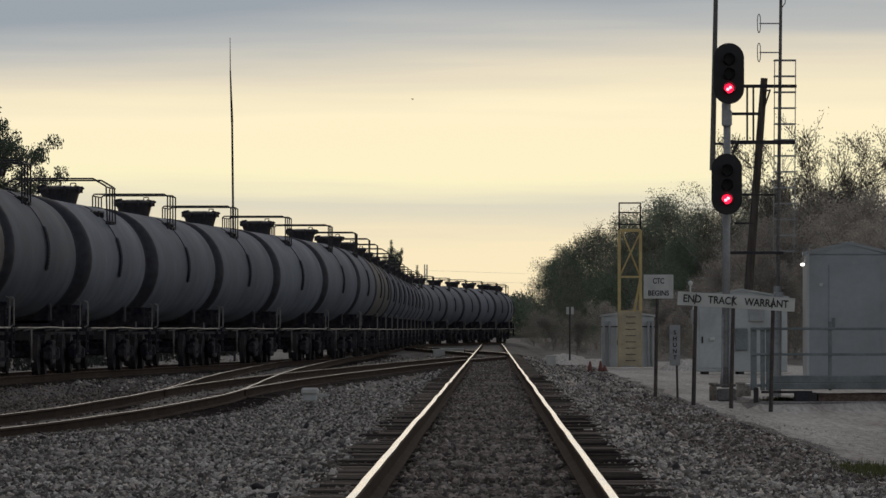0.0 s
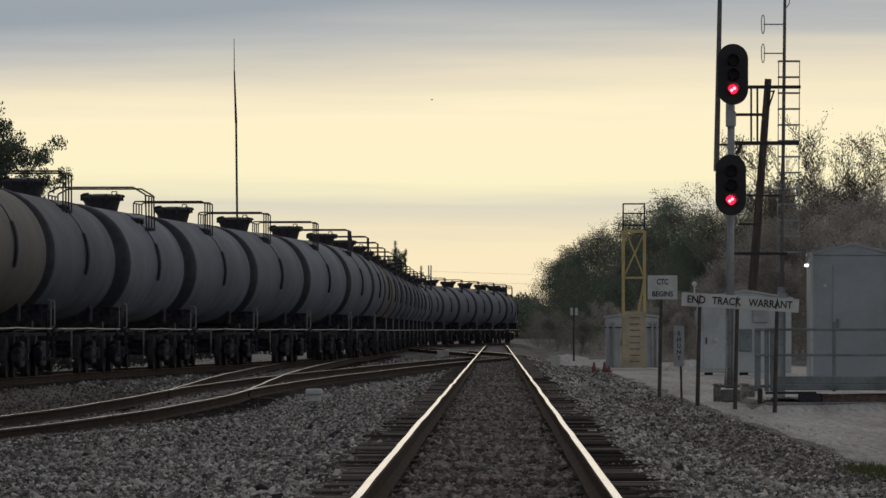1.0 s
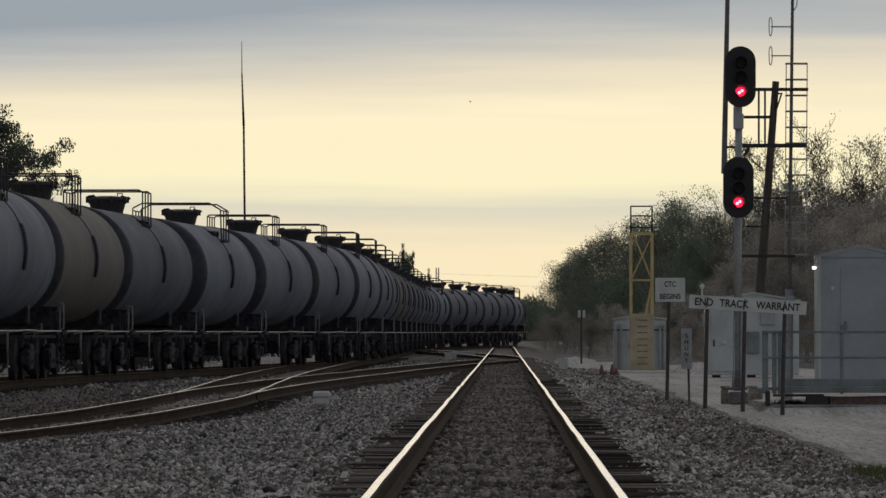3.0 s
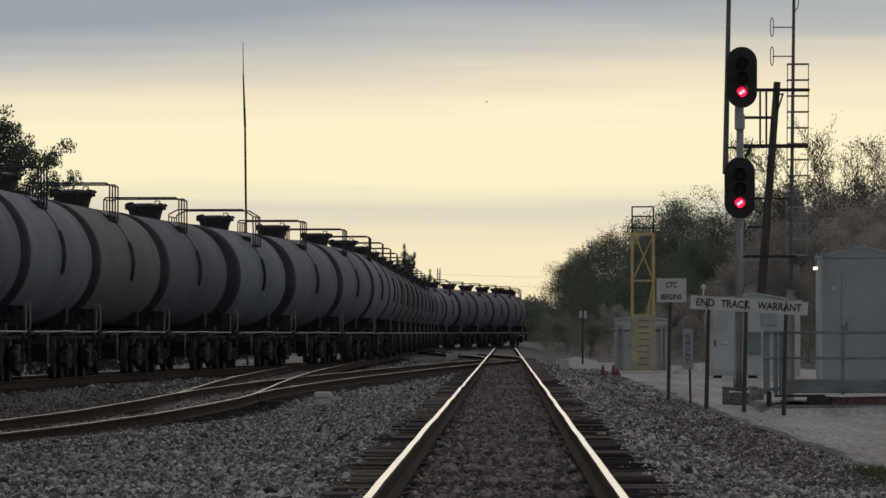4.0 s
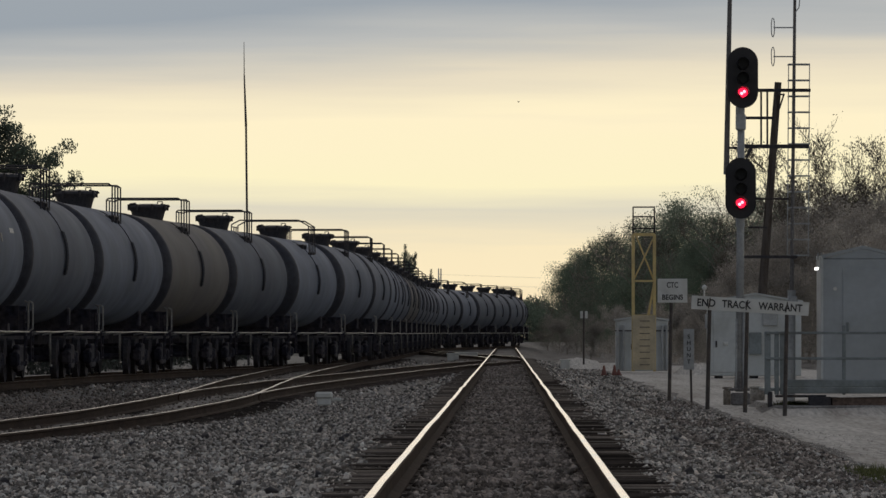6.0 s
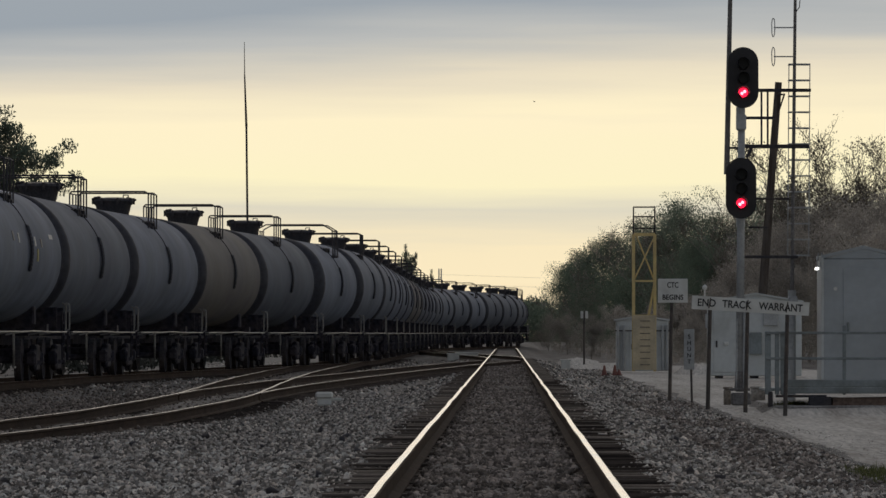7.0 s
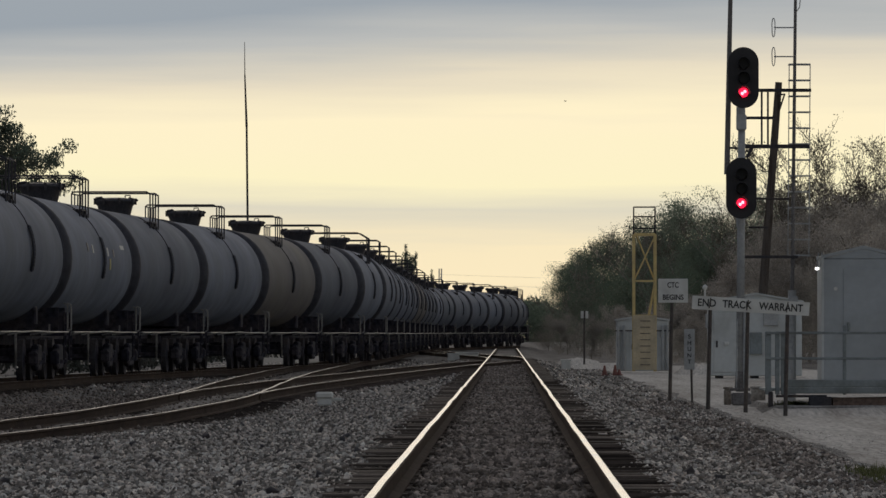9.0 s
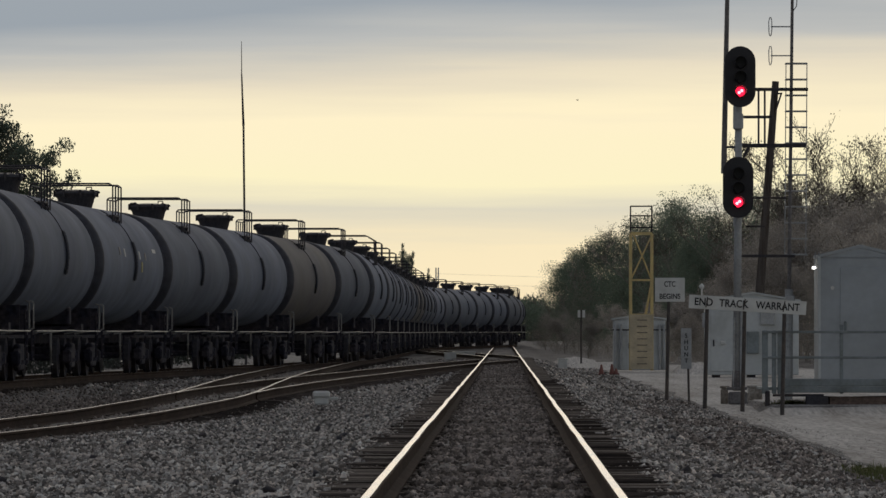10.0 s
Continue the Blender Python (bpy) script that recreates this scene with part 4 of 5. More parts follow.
# ---- signs ----
def build_signs():
    s = thing("track_sign", pose(4.66, 130, 0), "long white sign lettered END TRACK WARRANT on three posts", "sign")
    tilt = pose(0, 0, 0, 0, 3.4, 0)
    bm = B()
    box(bm, (0, 0, 0), (2.25, 0.012, 0.26), 0.004)
    board = part("board", bm, M_SIGN, s, "tilted white board")
    board.matrix_basis = pose(0, -0.05, 1.52) @ tilt
    for word, x, w in (("END", -0.844, 0.345), ("TRACK", -0.265, 0.563), ("WARRANT", 0.58, 0.845)):
        text("lettering", word, 0.20, 0.002, board, pose(x, -0.010, 0.0, 90, 0, 0), M_INK, w)
    for x, z0, z1 in ((-0.80, -0.42, 1.68), (-0.08, -0.52, 1.64), (0.68, -0.64, 1.60)):
        bm = B()
        rod(bm, (x - 0.02, 0, z0 - 0.05), (x + 0.03, 0, z1), 0.042, 0.036, seg=8)
        part("post", bm, M_POST, s, "dark round post")
        bm = B()
        rod(bm, (x + 0.0, -0.062, z1 - 0.21), (x + 0.035, -0.062, z1 - 0.01), 0.011, seg=6)
        part("strap", bm, M_POST, s, "thin dark strap over the board")
    s = thing("ctc_sign", pose(3.66, 150, 0), "small white sign lettered CTC BEGINS on a post", "sign")
    bm = B()
    box(bm, (0, 0, 1.94), (0.66, 0.012, 0.53), 0.004)
    board = part("board", bm, M_SIGN, s)
    text("lettering", "CTC", 0.17, 0.002, s, pose(0, -0.010, 2.06, 90, 0, 0), M_INK, 0.25)
    text("lettering", "BEGINS", 0.16, 0.002, s, pose(0, -0.010, 1.79, 90, 0, 0), M_INK, 0.46)
    bm = B()
    rod(bm, (-0.07, 0.05, -0.5), (-0.02, 0.05, 1.9), 0.042, 0.036, seg=8)
    part("post", bm, M_POST, s)
    s = thing("shunt_sign", pose(3.94, 147, 0), "narrow upright sign lettered SHUNT on a thin post", "sign")
    bm = B()
    box(bm, (0, 0, 0.65), (0.23, 0.012, 0.88), 0.004)
    part("board", bm, M_GALV, s)
    for i, ch in enumerate("SHUNT"):
        text("lettering", ch, 0.125, 0.002, s, pose(0.0, -0.010, 0.92 - i * 0.135, 90, 0, 0), M_INK)
    bm = B()
    rod(bm, (0.06, 0.03, -0.5), (0.03, 0.03, 0.9), 0.025, seg=8)
    part("post", bm, M_POST, s)
    # a low marker far down the line
    s = thing("marker_post", pose(3.6, 318, 0), "thin marker post with two small white plates", "marker post")
    bm = B()
    rod(bm, (0, 0, -0.55), (0, 0, 2.1), 0.045, seg=8)
    part("post", bm, M_POST, s)
    for x in (-0.10, 0.12):
        bm = B()
        box(bm, (x, -0.06, 1.92), (0.13, 0.02, 0.34), 0.004)
        part("plate", bm, M_SIGN, s, "small pale plate")


build_signs()


# ---- sheds and platform ----
def build_shed(name, x, y, w, d, h, base, roof, label, doors, skin, e=0.06):
    s = thing(name, pose(x, y, base), label, "equipment shed")
    bm = B()
    box(bm, (0, d / 2, h / 2), (w, d, h), 0.02)
    part("wall", bm, skin, s)
    bm = B()
    pts = [(-w / 2 - e, h - 0.02), (0, h + roof), (w / 2 + e, h - 0.02), (w / 2 + e, h + 0.05), (0, h + roof + 0.06), (-w / 2 - e, h + 0.05)]
    f = [bm.verts.new((a, -e, c)) for a, c in pts]
    b = [bm.verts.new((a, d + e, c)) for a, c in pts]
    gable = [bm.verts.new((a, 0.0, c)) for a, c in ((-w / 2, h - 0.03), (w / 2, h - 0.03), (0, h + roof))]
    bm.faces.new(gable)
    bm.faces.new(f)
    bm.faces.new(b[::-1])
    for i in range(6):
        j = (i + 1) % 6
        bm.faces.new((f[i], b[i], b[j], f[j]))
    bmesh.ops.recalc_face_normals(bm, faces=bm.faces)
    part("roof", bm, skin, s, "low-pitched sheet metal roof")
    for dx, dw, dh in doors:
        bm = B()
        box(bm, (dx, -0.012, 0.12 + dh / 2), (dw, 0.03, dh), 0.008)
        door = part("door", bm, skin, s, "flush grey metal door")
        bm = B()
        box(bm, (dx - dw / 2 + 0.1, -0.05, 0.12 + dh * 0.48), (0.05, 0.06, 0.22), 0.01)
        part("handle", bm, M_STEEL if skin == M_PALE else M_DECK, door)
    return s


def build_sheds():
    big = build_shed("equipment_shed", 7.40, 141, 1.69, 2.6, 2.70, -0.13, 0.19, "large grey sheet-metal signal shed on a raised platform", [(0.12, 1.08, 2.35)], M_SHED, 0.015)
    bm = B()
    box(bm, (-0.885, 0.3, 2.50), (0.10, 0.05, 0.05), 0.01)
    for x in (-0.94, -0.87):
        rod(bm, (x, 0.3, 2.5), (x + 0.02, 0.3, 2.80), 0.014, seg=6)
    rod(bm, (-0.95, 0.3, 2.5), (-0.84, 0.3, 2.5), 0.018, seg=6)
    part("lamp_bracket", bm, M_GALV, big)
    bm = B()
    box(bm, (-0.955, 0.26, 2.47), (0.08, 0.06, 0.055), 0.01)
    part("lamp", bm, M_LAMP, big, "small lit white lamp")
    bm = B()
    rod(bm, (-0.58, -0.03, 2.05), (-0.58, 0, 2.05), 0.04, seg=8)
    part("round_vent", bm, M_SIGN, big)
    bm = B()
    box(bm, (0.02, 0.3, 2.93), (0.16, 0.5, 0.035), 0.01)
    part("ridge_cap", bm, M_SIGN, big, "white cap on the roof ridge")
    # pale strip added at the corner: the light on the side wall, as colour
    bm = B()
    box(bm, (-0.852, -0.004, 1.36), (0.05, 0.03, 2.68), 0.006)
    part("corner_trim", bm, M_PALE, big, "pale corner strip, coloured as the lit side of the shed")
    mid = build_shed("equipment_shed", 8.42, 230, 3.12, 3.0, 2.50, -0.42, 0.26, "grey sheet-metal signal shed standing on gravel", [(-0.95, 0.95, 2.0)], M_PALE)
    for dx, dz, sx, sz in ((-1.0, 1.1, 0.17, 0.12), (0.0, 1.1, 0.42, 0.75), (0.5, 1.95, 0.5, 0.5), (-1.62, 1.85, 0.18, 0.5)):
        bm = B()
        box(bm, (dx, -0.06, dz), (sx, 0.12, sz), 0.02)
        part("wall_box", bm, M_SIGN if sx == 0.17 else M_DECK if dz == 1.1 else M_GALV, mid, "small box fixed to the wall")
    bm = B()
    rod(bm, (-1.72, 0.2, 2.5), (-1.72, 0.2, 2.95), 0.03, seg=6)
    bmesh.ops.create_uvsphere(bm, u_segments=10, v_segments=6, radius=0.09, matrix=pose(-1.72, 0.2, 3.0))
    part("gps_antenna", bm, M_SIGN, mid, "small white dome antenna on a stub")
    bm = B()
    for dx in (-1.2, 0, 1.2):
        box(bm, (dx, 1.5, -0.06), (0.2, 2.8, 0.14))
    part("skid", bm, M_STEEL, mid)
    small = build_shed("equipment_shed", 5.22, 262, 2.0, 2.0, 1.95, -0.42, 0.14, "small grey signal cabinet behind a yellow tower", [(0.0, 1.0, 1.7)], M_PALE)
    for x in (-0.95, -0.72, 0.78, 0.95):
        bm = B()
        box(bm, (x, -0.15, 0.9), (0.10, 0.16, 1.75), 0.02)
        part("cable_box", bm, M_GALV, small)
    bm = B()
    box(bm, (0, -0.2, 1.55), (2.1, 0.03, 0.05))
    part("rail", bm, M_STEEL, small)


build_sheds()


def build_platform():
    p = thing("steel_platform", pose(0, 133, 0), "grey-green steel platform with guard railing before a shed", "platform")
    x0, x1, top = 5.06, 9.0, -0.07
    bm = B()
    box(bm, ((x0 + x1) / 2, 1.7, top - 0.04), (x1 - x0, 3.3, 0.06), 0.01)
    part("deck", bm, M_DECK, p)
    for z, h in ((top + 0.08, 0.15), (top - 0.058, 0.12)):
        bm = B()
        box(bm, ((x0 + x1) / 2 + 0.2, -0.02, z), (x1 - x0 - 0.4, 0.05, h), 0.012)
        part("edge_channel", bm, M_DECK, p, "grey channel along the deck edge")
    for z in (top + 1.07, top + 0.57):
        bm = B()
        box(bm, ((x0 + x1) / 2, 0, z), (x1 - x0, 0.05, 0.05), 0.008)
        part("handrail", bm, M_DECK, p)
    for x, w in ((x0 + 0.05, 0.12), (x0 + 0.23, 0.09), (x0 + 0.36, 0.13), (x0 + 1.55, 0.07), (x0 + 2.9, 0.07), (x1, 0.07)):
        bm = B()
        box(bm, (x, 0.05, top + 0.48 + (0.06 if w < 0.08 else 0)), (w, 0.06, 1.24 + (0.12 if w < 0.08 else 0)), 0.012)
        part("railing_post", bm, M_DECK, p)
    # a narrow foot, and a wide dark block added as the shade under the deck
    for x, w in ((x0 + 0.10, 0.09), (6.13, 0.44)):
        bm = B()
        box(bm, (x, 0.1, -0.40), (w, 0.3, 0.5 if w < 0.2 else 0.3), 0.02)
        part("foot", bm, M_STEEL, p)
    bm = B()
    rod(bm, (x0 + 0.2, 0.02, -0.24), (x0 + 1.2, 0.02, -0.24), 0.025, seg=6)
    part("conduit", bm, M_STEEL, p)
    # the earth bank on which the deck's far half rests
    bm = B()
    bmesh.ops.create_cube(bm, size=1.0)
    bmesh.ops.subdivide_edges(bm, edges=bm.edges[:], cuts=7, use_grid_fill=True)
    for v in bm.verts:
        n = noise.noise((v.co.x * 6, v.co.y * 3, v.co.z * 4))
        lean = -0.25 * (0.5 - v.co.z) if v.co.y < 0 else 0
        v.co = Vector((7.98 + v.co.x * 3.2, 134.2 + v.co.y * 2.3 + lean + 0.05 * n, -0.45 + v.co.z * 0.34 + 0.02 * n))
    tagged(part("earth_bank", bm, M_SOIL), "bare brown earth bank under the platform", "earth bank")


build_platform()


def build_tower():
    t = thing("lattice_tower", pose(5.15, 255, 0), "yellow steel lattice tower with a railed top", "tower")
    H0, H1, W = -0.40, 4.75, 0.40
    for x in (-W, W):
        for y in (0, 0.5):
            bm = B()
            box(bm, (x, y, (H0 + H1) / 2), (0.11, 0.11, H1 - H0), 0.01)
            part("leg", bm, M_YELLOW, t)
    for z in (H1, 3.0, 1.7):
        for y in (0, 0.5):
            bm = B()
            box(bm, (0, y, z), (2 * W, 0.07, 0.11 if z == H1 else 0.07))
            part("crossbar", bm, M_YELLOW, t)
    for y in (0, 0.5):
        for z0, z1, s in ((3.0, 4.7, 1), (0.9, 3.0, -1)):
            bm = B()
            if y == 0:
                rod(bm, (-W * s * 1, y, z0 if s > 0 else z1), (W, y, z1) if s > 0 else (0.05, y, z0), 0.03, seg=6)
            else:
                rod(bm, (W, y, z0 if s > 0 else z1), (-W * 0.7, y, z1) if s > 0 else (0.0, y, z0), 0.03, seg=6)
            part("brace", bm, M_YELLOW, t)
    for i in range(8):
        bm = B()
        box(bm, (0.03, -0.085, -0.15 + i * 0.235), (2 * W - 0.42, 0.03, 0.035))
        part("rung", bm, M_OLD, t, "dark worn rung")
    bm = B()
    box(bm, (0, -0.068, 0.68), (2 * W + 0.07, 0.02, 2.06), 0.006)
    part("panel", bm, M_PANEL, t, "sun-bleached beige panel with dark rungs")
    for z in (4.98, 5.42, 5.78):
        bm = B()
        pipe(bm, [(-W, 0, z), (W, 0, z), (W, 0.5, z), (-W, 0.5, z), (-W, 0, z)], 0.022, 6)
        part("top_rail", bm, M_STEEL, t, "thin dark top rail")
    for x in (-W, W):
        for y in (0, 0.5):
            bm = B()
            rod(bm, (x, y, H1), (x, y, 5.78), 0.026, seg=6)
            part("top_post", bm, M_STEEL, t)


build_tower()


def build_whip():
    w = thing("whip_antenna", pose(-11.55, 300, 0), "very tall thin dark whip antenna", "antenna")
    bm = B()
    rod(bm, (0.12, 0, -0.5), (0.0, 0, 10.3), 0.055, 0.045, seg=8)
    part("lower_tube", bm, M_STEEL, w)
    bm = B()
    rod(bm, (0.0, 0, 10.2), (-0.08, 0, 12.5), 0.055, 0.03, seg=8)
    rod(bm, (-0.08, 0, 12.5), (-0.09, 0, 13.95), 0.022, 0.012, seg=6)
    part("upper_tube", bm, M_STEEL, w)


build_whip()


# ---- small things on the ground ----
def build_small():
    s = thing("switch_machine", pose(-3.40, 126, -0.03), "low pale grey switch box beside the siding", "switch box")
    bm = B()
    box(bm, (0, 0, -0.25), (0.26, 0.35, 0.14), 0.02)
    part("base", bm, M_SIGN, s)
    bm = B()
    box(bm, (0, 0, -0.13), (0.32, 0.42, 0.12), 0.03)
    part("cover", bm, M_SIGN, s, "pale lid")
    bm = B()
    box(bm, (0.22, 0, -0.21), (0.18, 0.12, 0.06), 0.01)
    part("arm", bm, M_SIGN, s)
    for x, y, w, h in ((-2.55, 320, 0.55, 0.30), (2.25, 262, 0.36, 0.34), (-2.0, 335, 1.1, 0.22)):
        s = thing("relay_box", pose(x, y, ground_height(x, y)), "low pale relay box beside the rails", "relay box", "relay boxes along the track")
        bm = B()
        box(bm, (0, 0, h / 2), (w, 0.5, h), 0.02)
        part("body", bm, M_SIGN, s)
        bm = B()
        box(bm, (0, 0, h + 0.02), (w + 0.06, 0.56, 0.05), 0.01)
        part("lid", bm, M_SIGN, s)
    for x, h in ((3.52, 0.36), (3.90, 0.38), (4.05, 0.22)):
        c = thing("traffic_cone", pose(x, 246, ground_height(x, 246) + 0.02), "worn orange-red traffic cone on gravel", "traffic cone", "traffic cones by the tower")
        bm = B()
        rod(bm, (0, 0, 0.03), (0, 0, h), 0.10, 0.03, seg=12)
        part("cone", bm, M_ORANGE, c)
        bm = B()
        box(bm, (0, 0, 0.02), (0.26, 0.26, 0.04), 0.01)
        part("foot", bm, M_ORANGE, c)


build_small()


# ---- trees ----
def limb(bm, a, d, length, r, depth, rng, tips, deep=4, thin=0.0):
    """A bent, tapered branch with smaller ones on it."""
    a, steps = Vector(a), 3
    for i in range(steps):
        d = (d + Vector((rng.gauss(0, 0.16), rng.gauss(0, 0.16), rng.gauss(0.07, 0.1)))).normalized()
        b = a + d * length / steps
        r2 = max(r * 0.82, thin)
        rod(bm, a, b, r, r2, seg=3 if depth > 2 else 6)
        a, r = b, r2
        if depth < deep:
            for _ in range(1 if i < 2 else 2):
                if rng.random() < 0.88:
                    side = Vector((rng.gauss(0, 1), rng.gauss(0, 1), rng.uniform(-0.1, 0.7))).normalized()
                    limb(bm, a, (d * 0.6 + side * 0.7).normalized(), length * rng.uniform(0.5, 0.72), max(r * 0.6, thin), depth + 1, rng, tips, deep, thin)
    tips.append((a.copy(), depth))


def leaves(points, count, spread, size, rng, m, parent, name, label):
    """A crown of many small bent leaves round the given points."""
    verts, faces = [], []
    for _ in range(count):
        p = rng.choice(points)
        c = Vector(p) + Vector([max(-1.6, min(1.6, rng.gauss(0, 1))) * spread * f for f in (1, 1, 0.8)])
        s = size * rng.uniform(0.5, 1.3)
        q = Euler((rng.uniform(0, 6.3), rng.uniform(0, 6.3), rng.uniform(0, 6.3))).to_matrix()
        k = len(verts)
        for co in ((-s, 0, 0), (0, -s * 0.45, s * 0.12), (s, 0, 0), (0, s * 0.45, s * 0.12)):
            verts.append(c + q @ Vector(co))
        faces += [(k, k + 1, k + 2), (k, k + 2, k + 3)]
    me = bpy.data.meshes.new(name)
    me.from_pydata(verts, [], faces)
    me.materials.append(m)
    ob = new(name, me)
    ob.parent = parent
    return tagged(ob, label=label)


def build_tree(name, seed, height, wide, count, size, m, label, leafy=True, low=0.1, spread=0.055, fill=70, deep=3):
    rng = random.Random(seed)
    t = thing(name, Matrix.Identity(4), label, "tree", "trees along the line")
    bm, tips = B(), []
    limb(bm, (0, 0, -0.3), Vector((0, 0, 1)), height * (0.5 if leafy else 0.42), height * 0.014, 0, rng, tips, deep if leafy else 5, 0.02 if leafy else 0.014)
    part("trunk", bm, M_BARK, t)
    pts = [p for p, _ in tips]
    if leafy:
        for _ in range(fill):
            a, r = rng.uniform(0, 6.28), wide * math.sqrt(rng.random())
            z = height * rng.uniform(low, 1.0)
            env = math.sin(math.pi * min(1, max(0.0, (z / height) ** 0.7)) * 0.93 + 0.15)
            pts.append(Vector((r * math.cos(a) * env, r * math.sin(a) * env, z)))
    leaves(pts, count, height * (spread if leafy else 0.014), size, rng, m, t, "crown", "")
    return t


def place_trees():
    dark = [build_tree("evergreen_tree", 11 + i, 9.0, 3.4, 36000, 0.060, M_LEAF, "dense dark olive-green tree at the edge of the line") for i in range(3)]
    dry = [build_tree("brown_thicket_tree", 31 + i, 7.0, 3.2, 24000, 0.060, M_DRY, "tangled brown leafless thicket tree") for i in range(2)]
    bare = [build_tree("bare_tree", 51 + i, 12.0, 1.0, 3800, 0.058, M_WILT, "bare winter tree with thin twigs and few leaves", leafy=False) for i in range(2)]
    oak = [build_tree("live_oak_tree", 77, 9.0, 3.0, 36000, 0.072, M_LEAF, "dark evergreen tree with ragged open boughs", spread=0.022, fill=16, deep=4)]
    used = set()
    rng = random.Random(4)

    def put(kind, x, y, s, sz=1.0):
        proto = rng.choice(kind)
        m = Matrix.Translation((x, y, ground_height(x, y) - 0.1)) @ pose(0, 0, 0, 0, 0, rng.uniform(0, 360)) @ Matrix.Diagonal((s * rng.uniform(0.9, 1.1), s, s * sz, 1))
        if proto not in used:
            used.add(proto)
            proto.matrix_basis = m
        else:
            sc = proto.scale.copy()
            c = copy_thing(proto, Matrix.Identity(4))
            c.matrix_basis = m

    # dark trees along the right side, the far end of the row lowest in view
    for x, y, s in ((7.0, 760, 0.92), (7.2, 690, 0.98), (8.6, 640, 1.02), (8.6, 560, 0.95), (10.4, 540, 1.04), (12.6, 520, 1.02),
                    (9.5, 480, 0.78), (12.0, 470, 1.04), (14.6, 480, 0.99), (13.2, 430, 0.85), (15.6, 430, 1.02), (11.6, 420, 0.72), (17.5, 420, 1.0), (19.4, 410, 0.90), (21.4, 410, 0.92)):
        put(dark, x, y, s * 1.11)
    for x, y, s in ((12.0, 350, 0.80), (14.2, 345, 1.0), (16.0, 360, 1.15), (17.5, 345, 1.12), (19.5, 350, 1.2), (21.0, 340, 1.15), (13.0, 310, 0.6), (15.2, 315, 0.75),
                    (17.2, 310, 0.9), (19.0, 315, 1.0), (10.3, 330, 0.55), (9.0, 340, 0.5), (7.6, 345, 0.45), (6.3, 380, 0.45), (5.2, 420, 0.4), (22.5, 345, 1.1), (8.2, 300, 0.34), (9.6, 298, 0.40), (10.8, 300, 0.52), (6.9, 312, 0.30), (12.2, 304, 0.72), (4.6, 520, 0.45), (3.9, 640, 0.5)):
        put(dry, x, y, s)
    for x, y, s in ((15.9, 374, 0.80), (16.3, 376, 0.98), (16.9, 368, 0.98), (17.9, 372, 0.90), (19.0, 372, 0.88), (19.8, 376, 0.80), (20.8, 366, 0.80), (12.6, 390, 0.66), (13.4, 380, 0.66),
                    (11.4, 420, 0.62), (10.0, 470, 0.66), (6.6, 600, 0.50), (5.4, 700, 0.48), (7.6, 590, 0.58)):
        put(bare, x, y, s * 1.12, 1.16)
    # left of the train
    for x, y, s in ((-25.75, 320, 1.18), (-26.3, 326, 1.12), (-27.4, 332, 1.26)):
        put(oak, x, y, s, 1.12)
    for x, y, s in ((-8.10, 575, 0.28), (-8.40, 580, 0.25), (-7.9, 578, 0.26), (-6.95, 590, 0.22)):
        put(oak, x, y, s, 3.3)
    put(bare, -22.6, 330, 0.80)
    put(bare, -19.6, 330, 0.62)
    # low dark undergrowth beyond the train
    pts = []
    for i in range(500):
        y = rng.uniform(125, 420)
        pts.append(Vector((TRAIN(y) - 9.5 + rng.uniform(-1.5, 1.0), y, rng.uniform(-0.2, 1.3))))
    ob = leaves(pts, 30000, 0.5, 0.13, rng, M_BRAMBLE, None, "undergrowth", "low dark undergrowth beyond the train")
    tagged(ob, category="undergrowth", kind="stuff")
    # far woods closing the view down the line
    pts = []
    for i in range(800):
        x = rng.uniform(-40, 45)
        pts.append(Vector((x, 1500 + rng.uniform(0, 60), rng.uniform(0, 9.0) * (0.75 + 0.35 * noise.noise((x * 0.07, 0, 0))))))
    ob = leaves(pts, 90000, 1.6, 0.36, rng, M_LEAF, None, "far_woods", "distant dark woods along the horizon")
    tagged(ob, category="woods", kind="stuff")


place_trees()


def build_far():
    p = thing("far_pylon", pose(-10.9, 1100, 0), "far pale lattice power pylon", "pylon")
    for x in (-0.24, 0.24):
        bm = B()
        rod(bm, (x, 0, -0.5), (x * 0.8, 0, 11.8), 0.10, seg=6)
        part("leg", bm, M_SIGN, p)
    for i in range(9):
        bm = B()
        z = 0.5 + i * 1.3
        rod(bm, (-0.24, 0, z), (0.24, 0, z + 1.2 if i < 8 else z), 0.05, seg=5)
        part("brace", bm, M_SIGN, p)
    for x, z in ((-0.4, 0), (0.4, 0.9)):
        bm = B()
        pipe(bm, [(i * 5.0, 0, 9.3 + z * 1.7 - 2.2 * math.sin(math.pi * i / 16) * 0.4) for i in range(17)], 0.012, 4)
        part("wire", bm, M_GALV, p)


build_far()


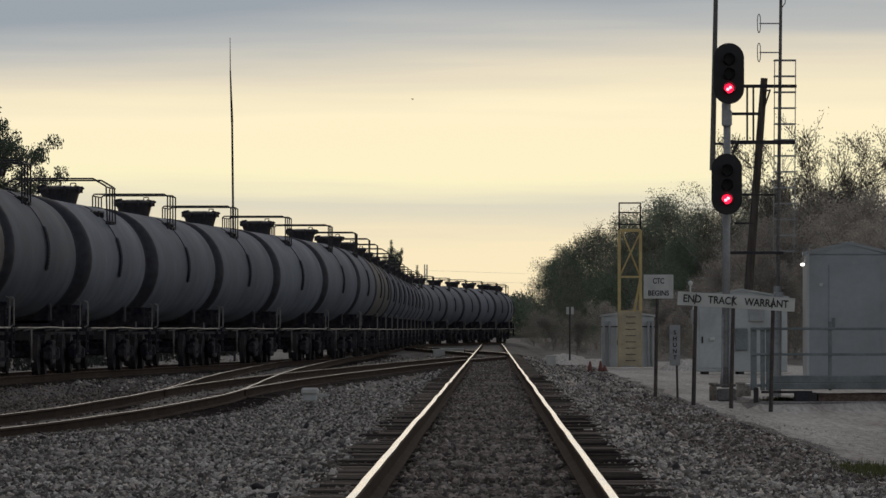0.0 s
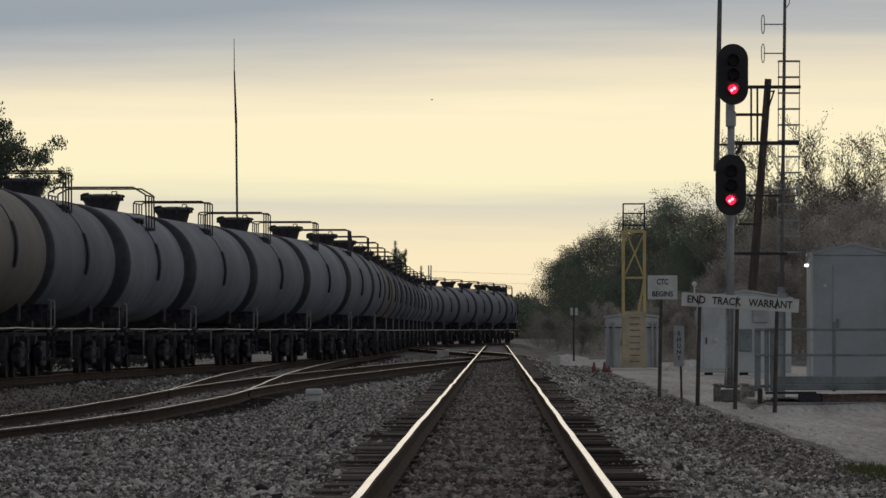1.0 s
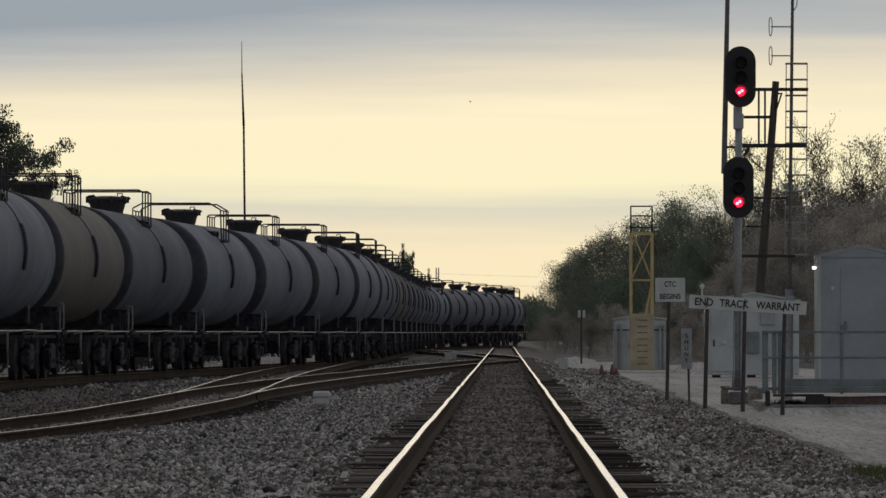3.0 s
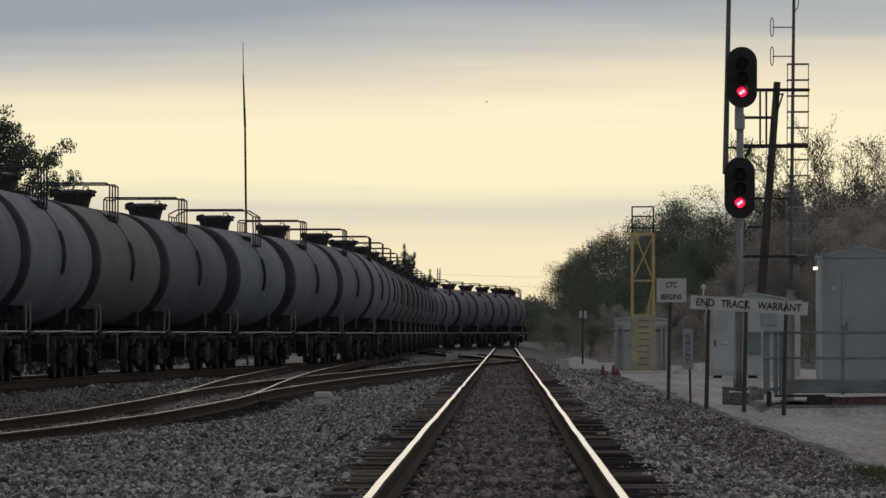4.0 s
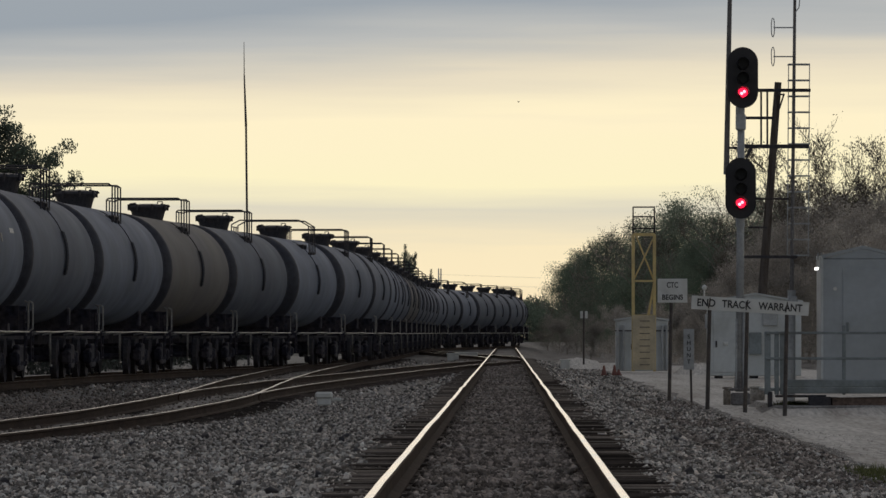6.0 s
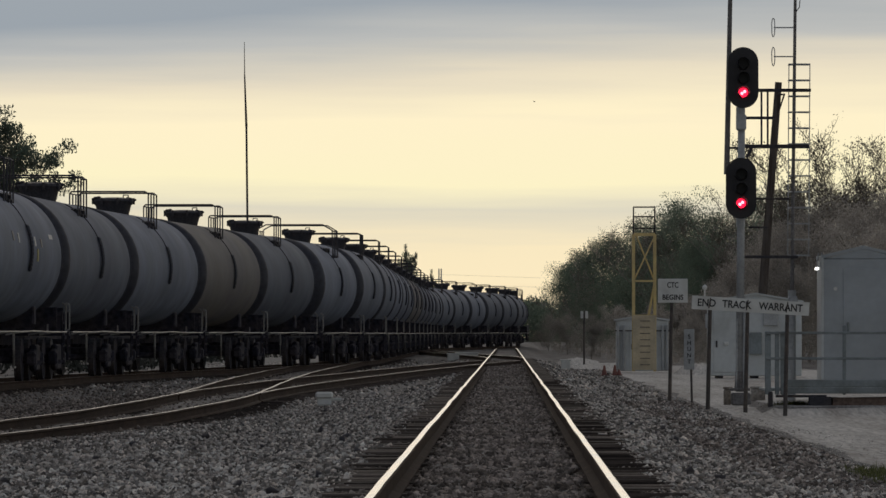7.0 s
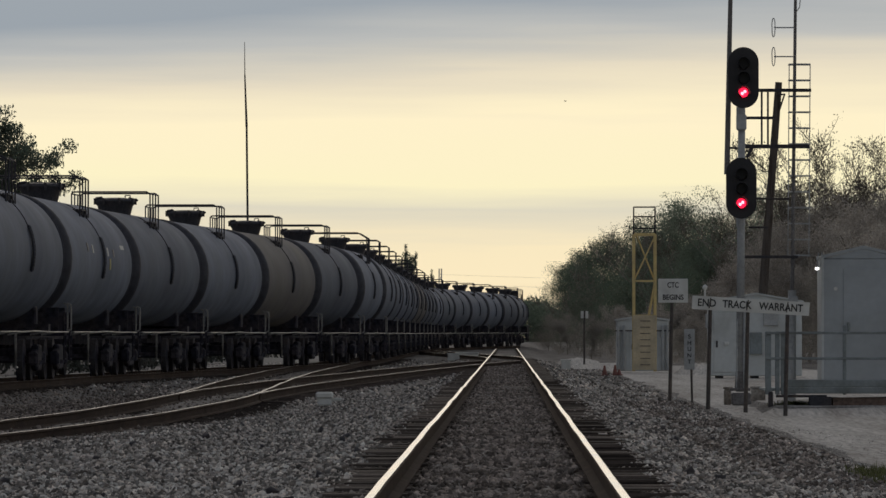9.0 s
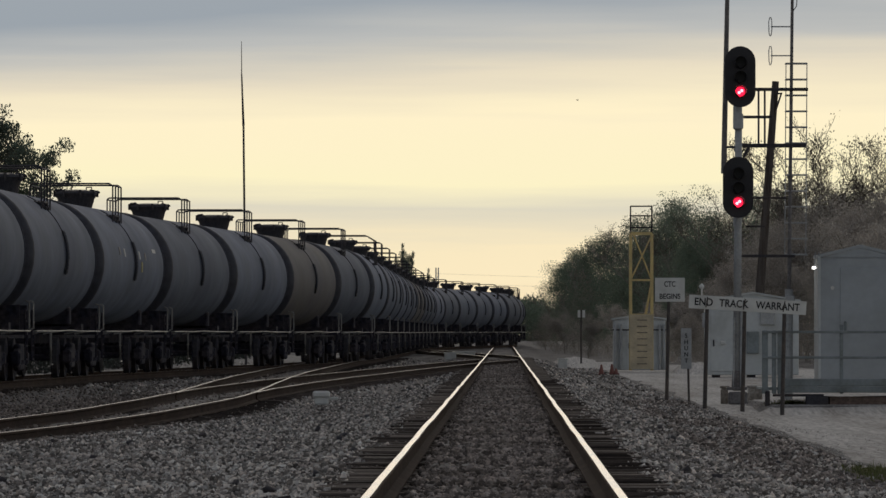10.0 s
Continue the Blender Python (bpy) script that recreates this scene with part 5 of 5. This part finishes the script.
def build_grass():
    rng = random.Random(8)
    verts, faces = [], []
    for cx, cy, rx, ry, n in ((3.95, 70, 0.35, 3.5, 1800), (5.72, 134.6, 0.36, 0.5, 900), (4.6, 56, 0.6, 5, 300)):
        for _ in range(n):
            x, y = cx + rng.gauss(0, rx * 0.5), cy + rng.gauss(0, ry * 0.5)
            if x < 3.55:
                continue
            z = ground_height(x, y)
            a, h = rng.uniform(0, 6.28), rng.uniform(0.03, 0.11)
            k = len(verts)
            w = 0.008
            lean = (rng.gauss(0, 0.03), rng.gauss(0, 0.03))
            verts += [(x - w * math.cos(a), y - w * math.sin(a), z), (x + w * math.cos(a), y + w * math.sin(a), z), (x + lean[0], y + lean[1], z + h)]
            faces.append((k, k + 1, k + 2))
    me = bpy.data.meshes.new("grass")
    me.from_pydata(verts, [], faces)
    me.materials.append(M_GRASS)
    tagged(new("grass", me), "sparse short winter grass at the path's edge", "grass", kind="stuff")


build_grass()


def build_mound():
    """A low heap of pale stone beyond the tower."""
    for x, y, rx, ry, h in ((3.35, 325, 1.3, 5, 0.42), (5.0, 300, 2.6, 8, 0.30), (7.3, 255, 1.1, 6, 0.45)):
        bm = B()
        bmesh.ops.create_grid(bm, x_segments=18, y_segments=12, size=1.0)
        for v in bm.verts:
            q = max(0.0, 1 - v.co.x ** 2 - v.co.y ** 2)
            lump = 1 + 0.35 * noise.noise((v.co.x * 3 + x, v.co.y * 3, 1))
            v.co = Vector((x + v.co.x * rx, y + v.co.y * ry, ground_height(x, y) - 0.04 + h * q ** 0.7 * lump))
        tagged(part("stone_mound", bm, M_PATH), "low heap of pale crushed stone", "gravel heap", "gravel heaps beside the path")


build_mound()


def build_bird():
    b = thing("bird", pose(-17.8, 1500, 52.4), "tiny dark bird gliding far off in the sky", "bird")
    bm = B()
    bmesh.ops.create_uvsphere(bm, u_segments=10, v_segments=6, radius=0.1, matrix=Matrix.Diagonal((2.2, 0.9, 0.8, 1)))
    part("body", bm, M_GREY, b)
    for sy in (-1, 1):
        bm = B()
        f = [bm.verts.new(c) for c in ((0.12, 0, 0.02), (-0.12, 0, 0.02), (-0.10, sy * 0.5, 0.16), (0.02, sy * 0.55, 0.18))]
        g = [bm.verts.new(v.co + Vector((0, 0, 0.03))) for v in f]
        bm.faces.new(f)
        bm.faces.new(g[::-1])
        for i in range(4):
            bm.faces.new((f[i], f[(i + 1) % 4], g[(i + 1) % 4], g[i]))
        bmesh.ops.recalc_face_normals(bm, faces=bm.faces)
        part("wing", bm, M_GREY, b)
    return b


bird = build_bird()


def motions():
    walk(bird, [(t, pose(-17.8 + 3.40 * t, 1500, 52.3 + 0.05 * t, 3, -2, 25)) for t in (0, 2.5, 5, 7.5, 10)])
    for ob, s in cars:
        walk(ob, [(t, car_pose(s + SPEED * t)) for t in (0, 1, 2, 3, 4, 5, 6, 7, 8, 9, 10)])
        for w in ob.children:
            if w.name.startswith("wheelset"):
                y = w.location.y
                walk(w, [(0.05 * i * 4 / 3, pose(0, y, 0.46, -math.degrees(SPEED * 0.05 * i * 4 / 3 / 0.46))) for i in range(151)])


motions()
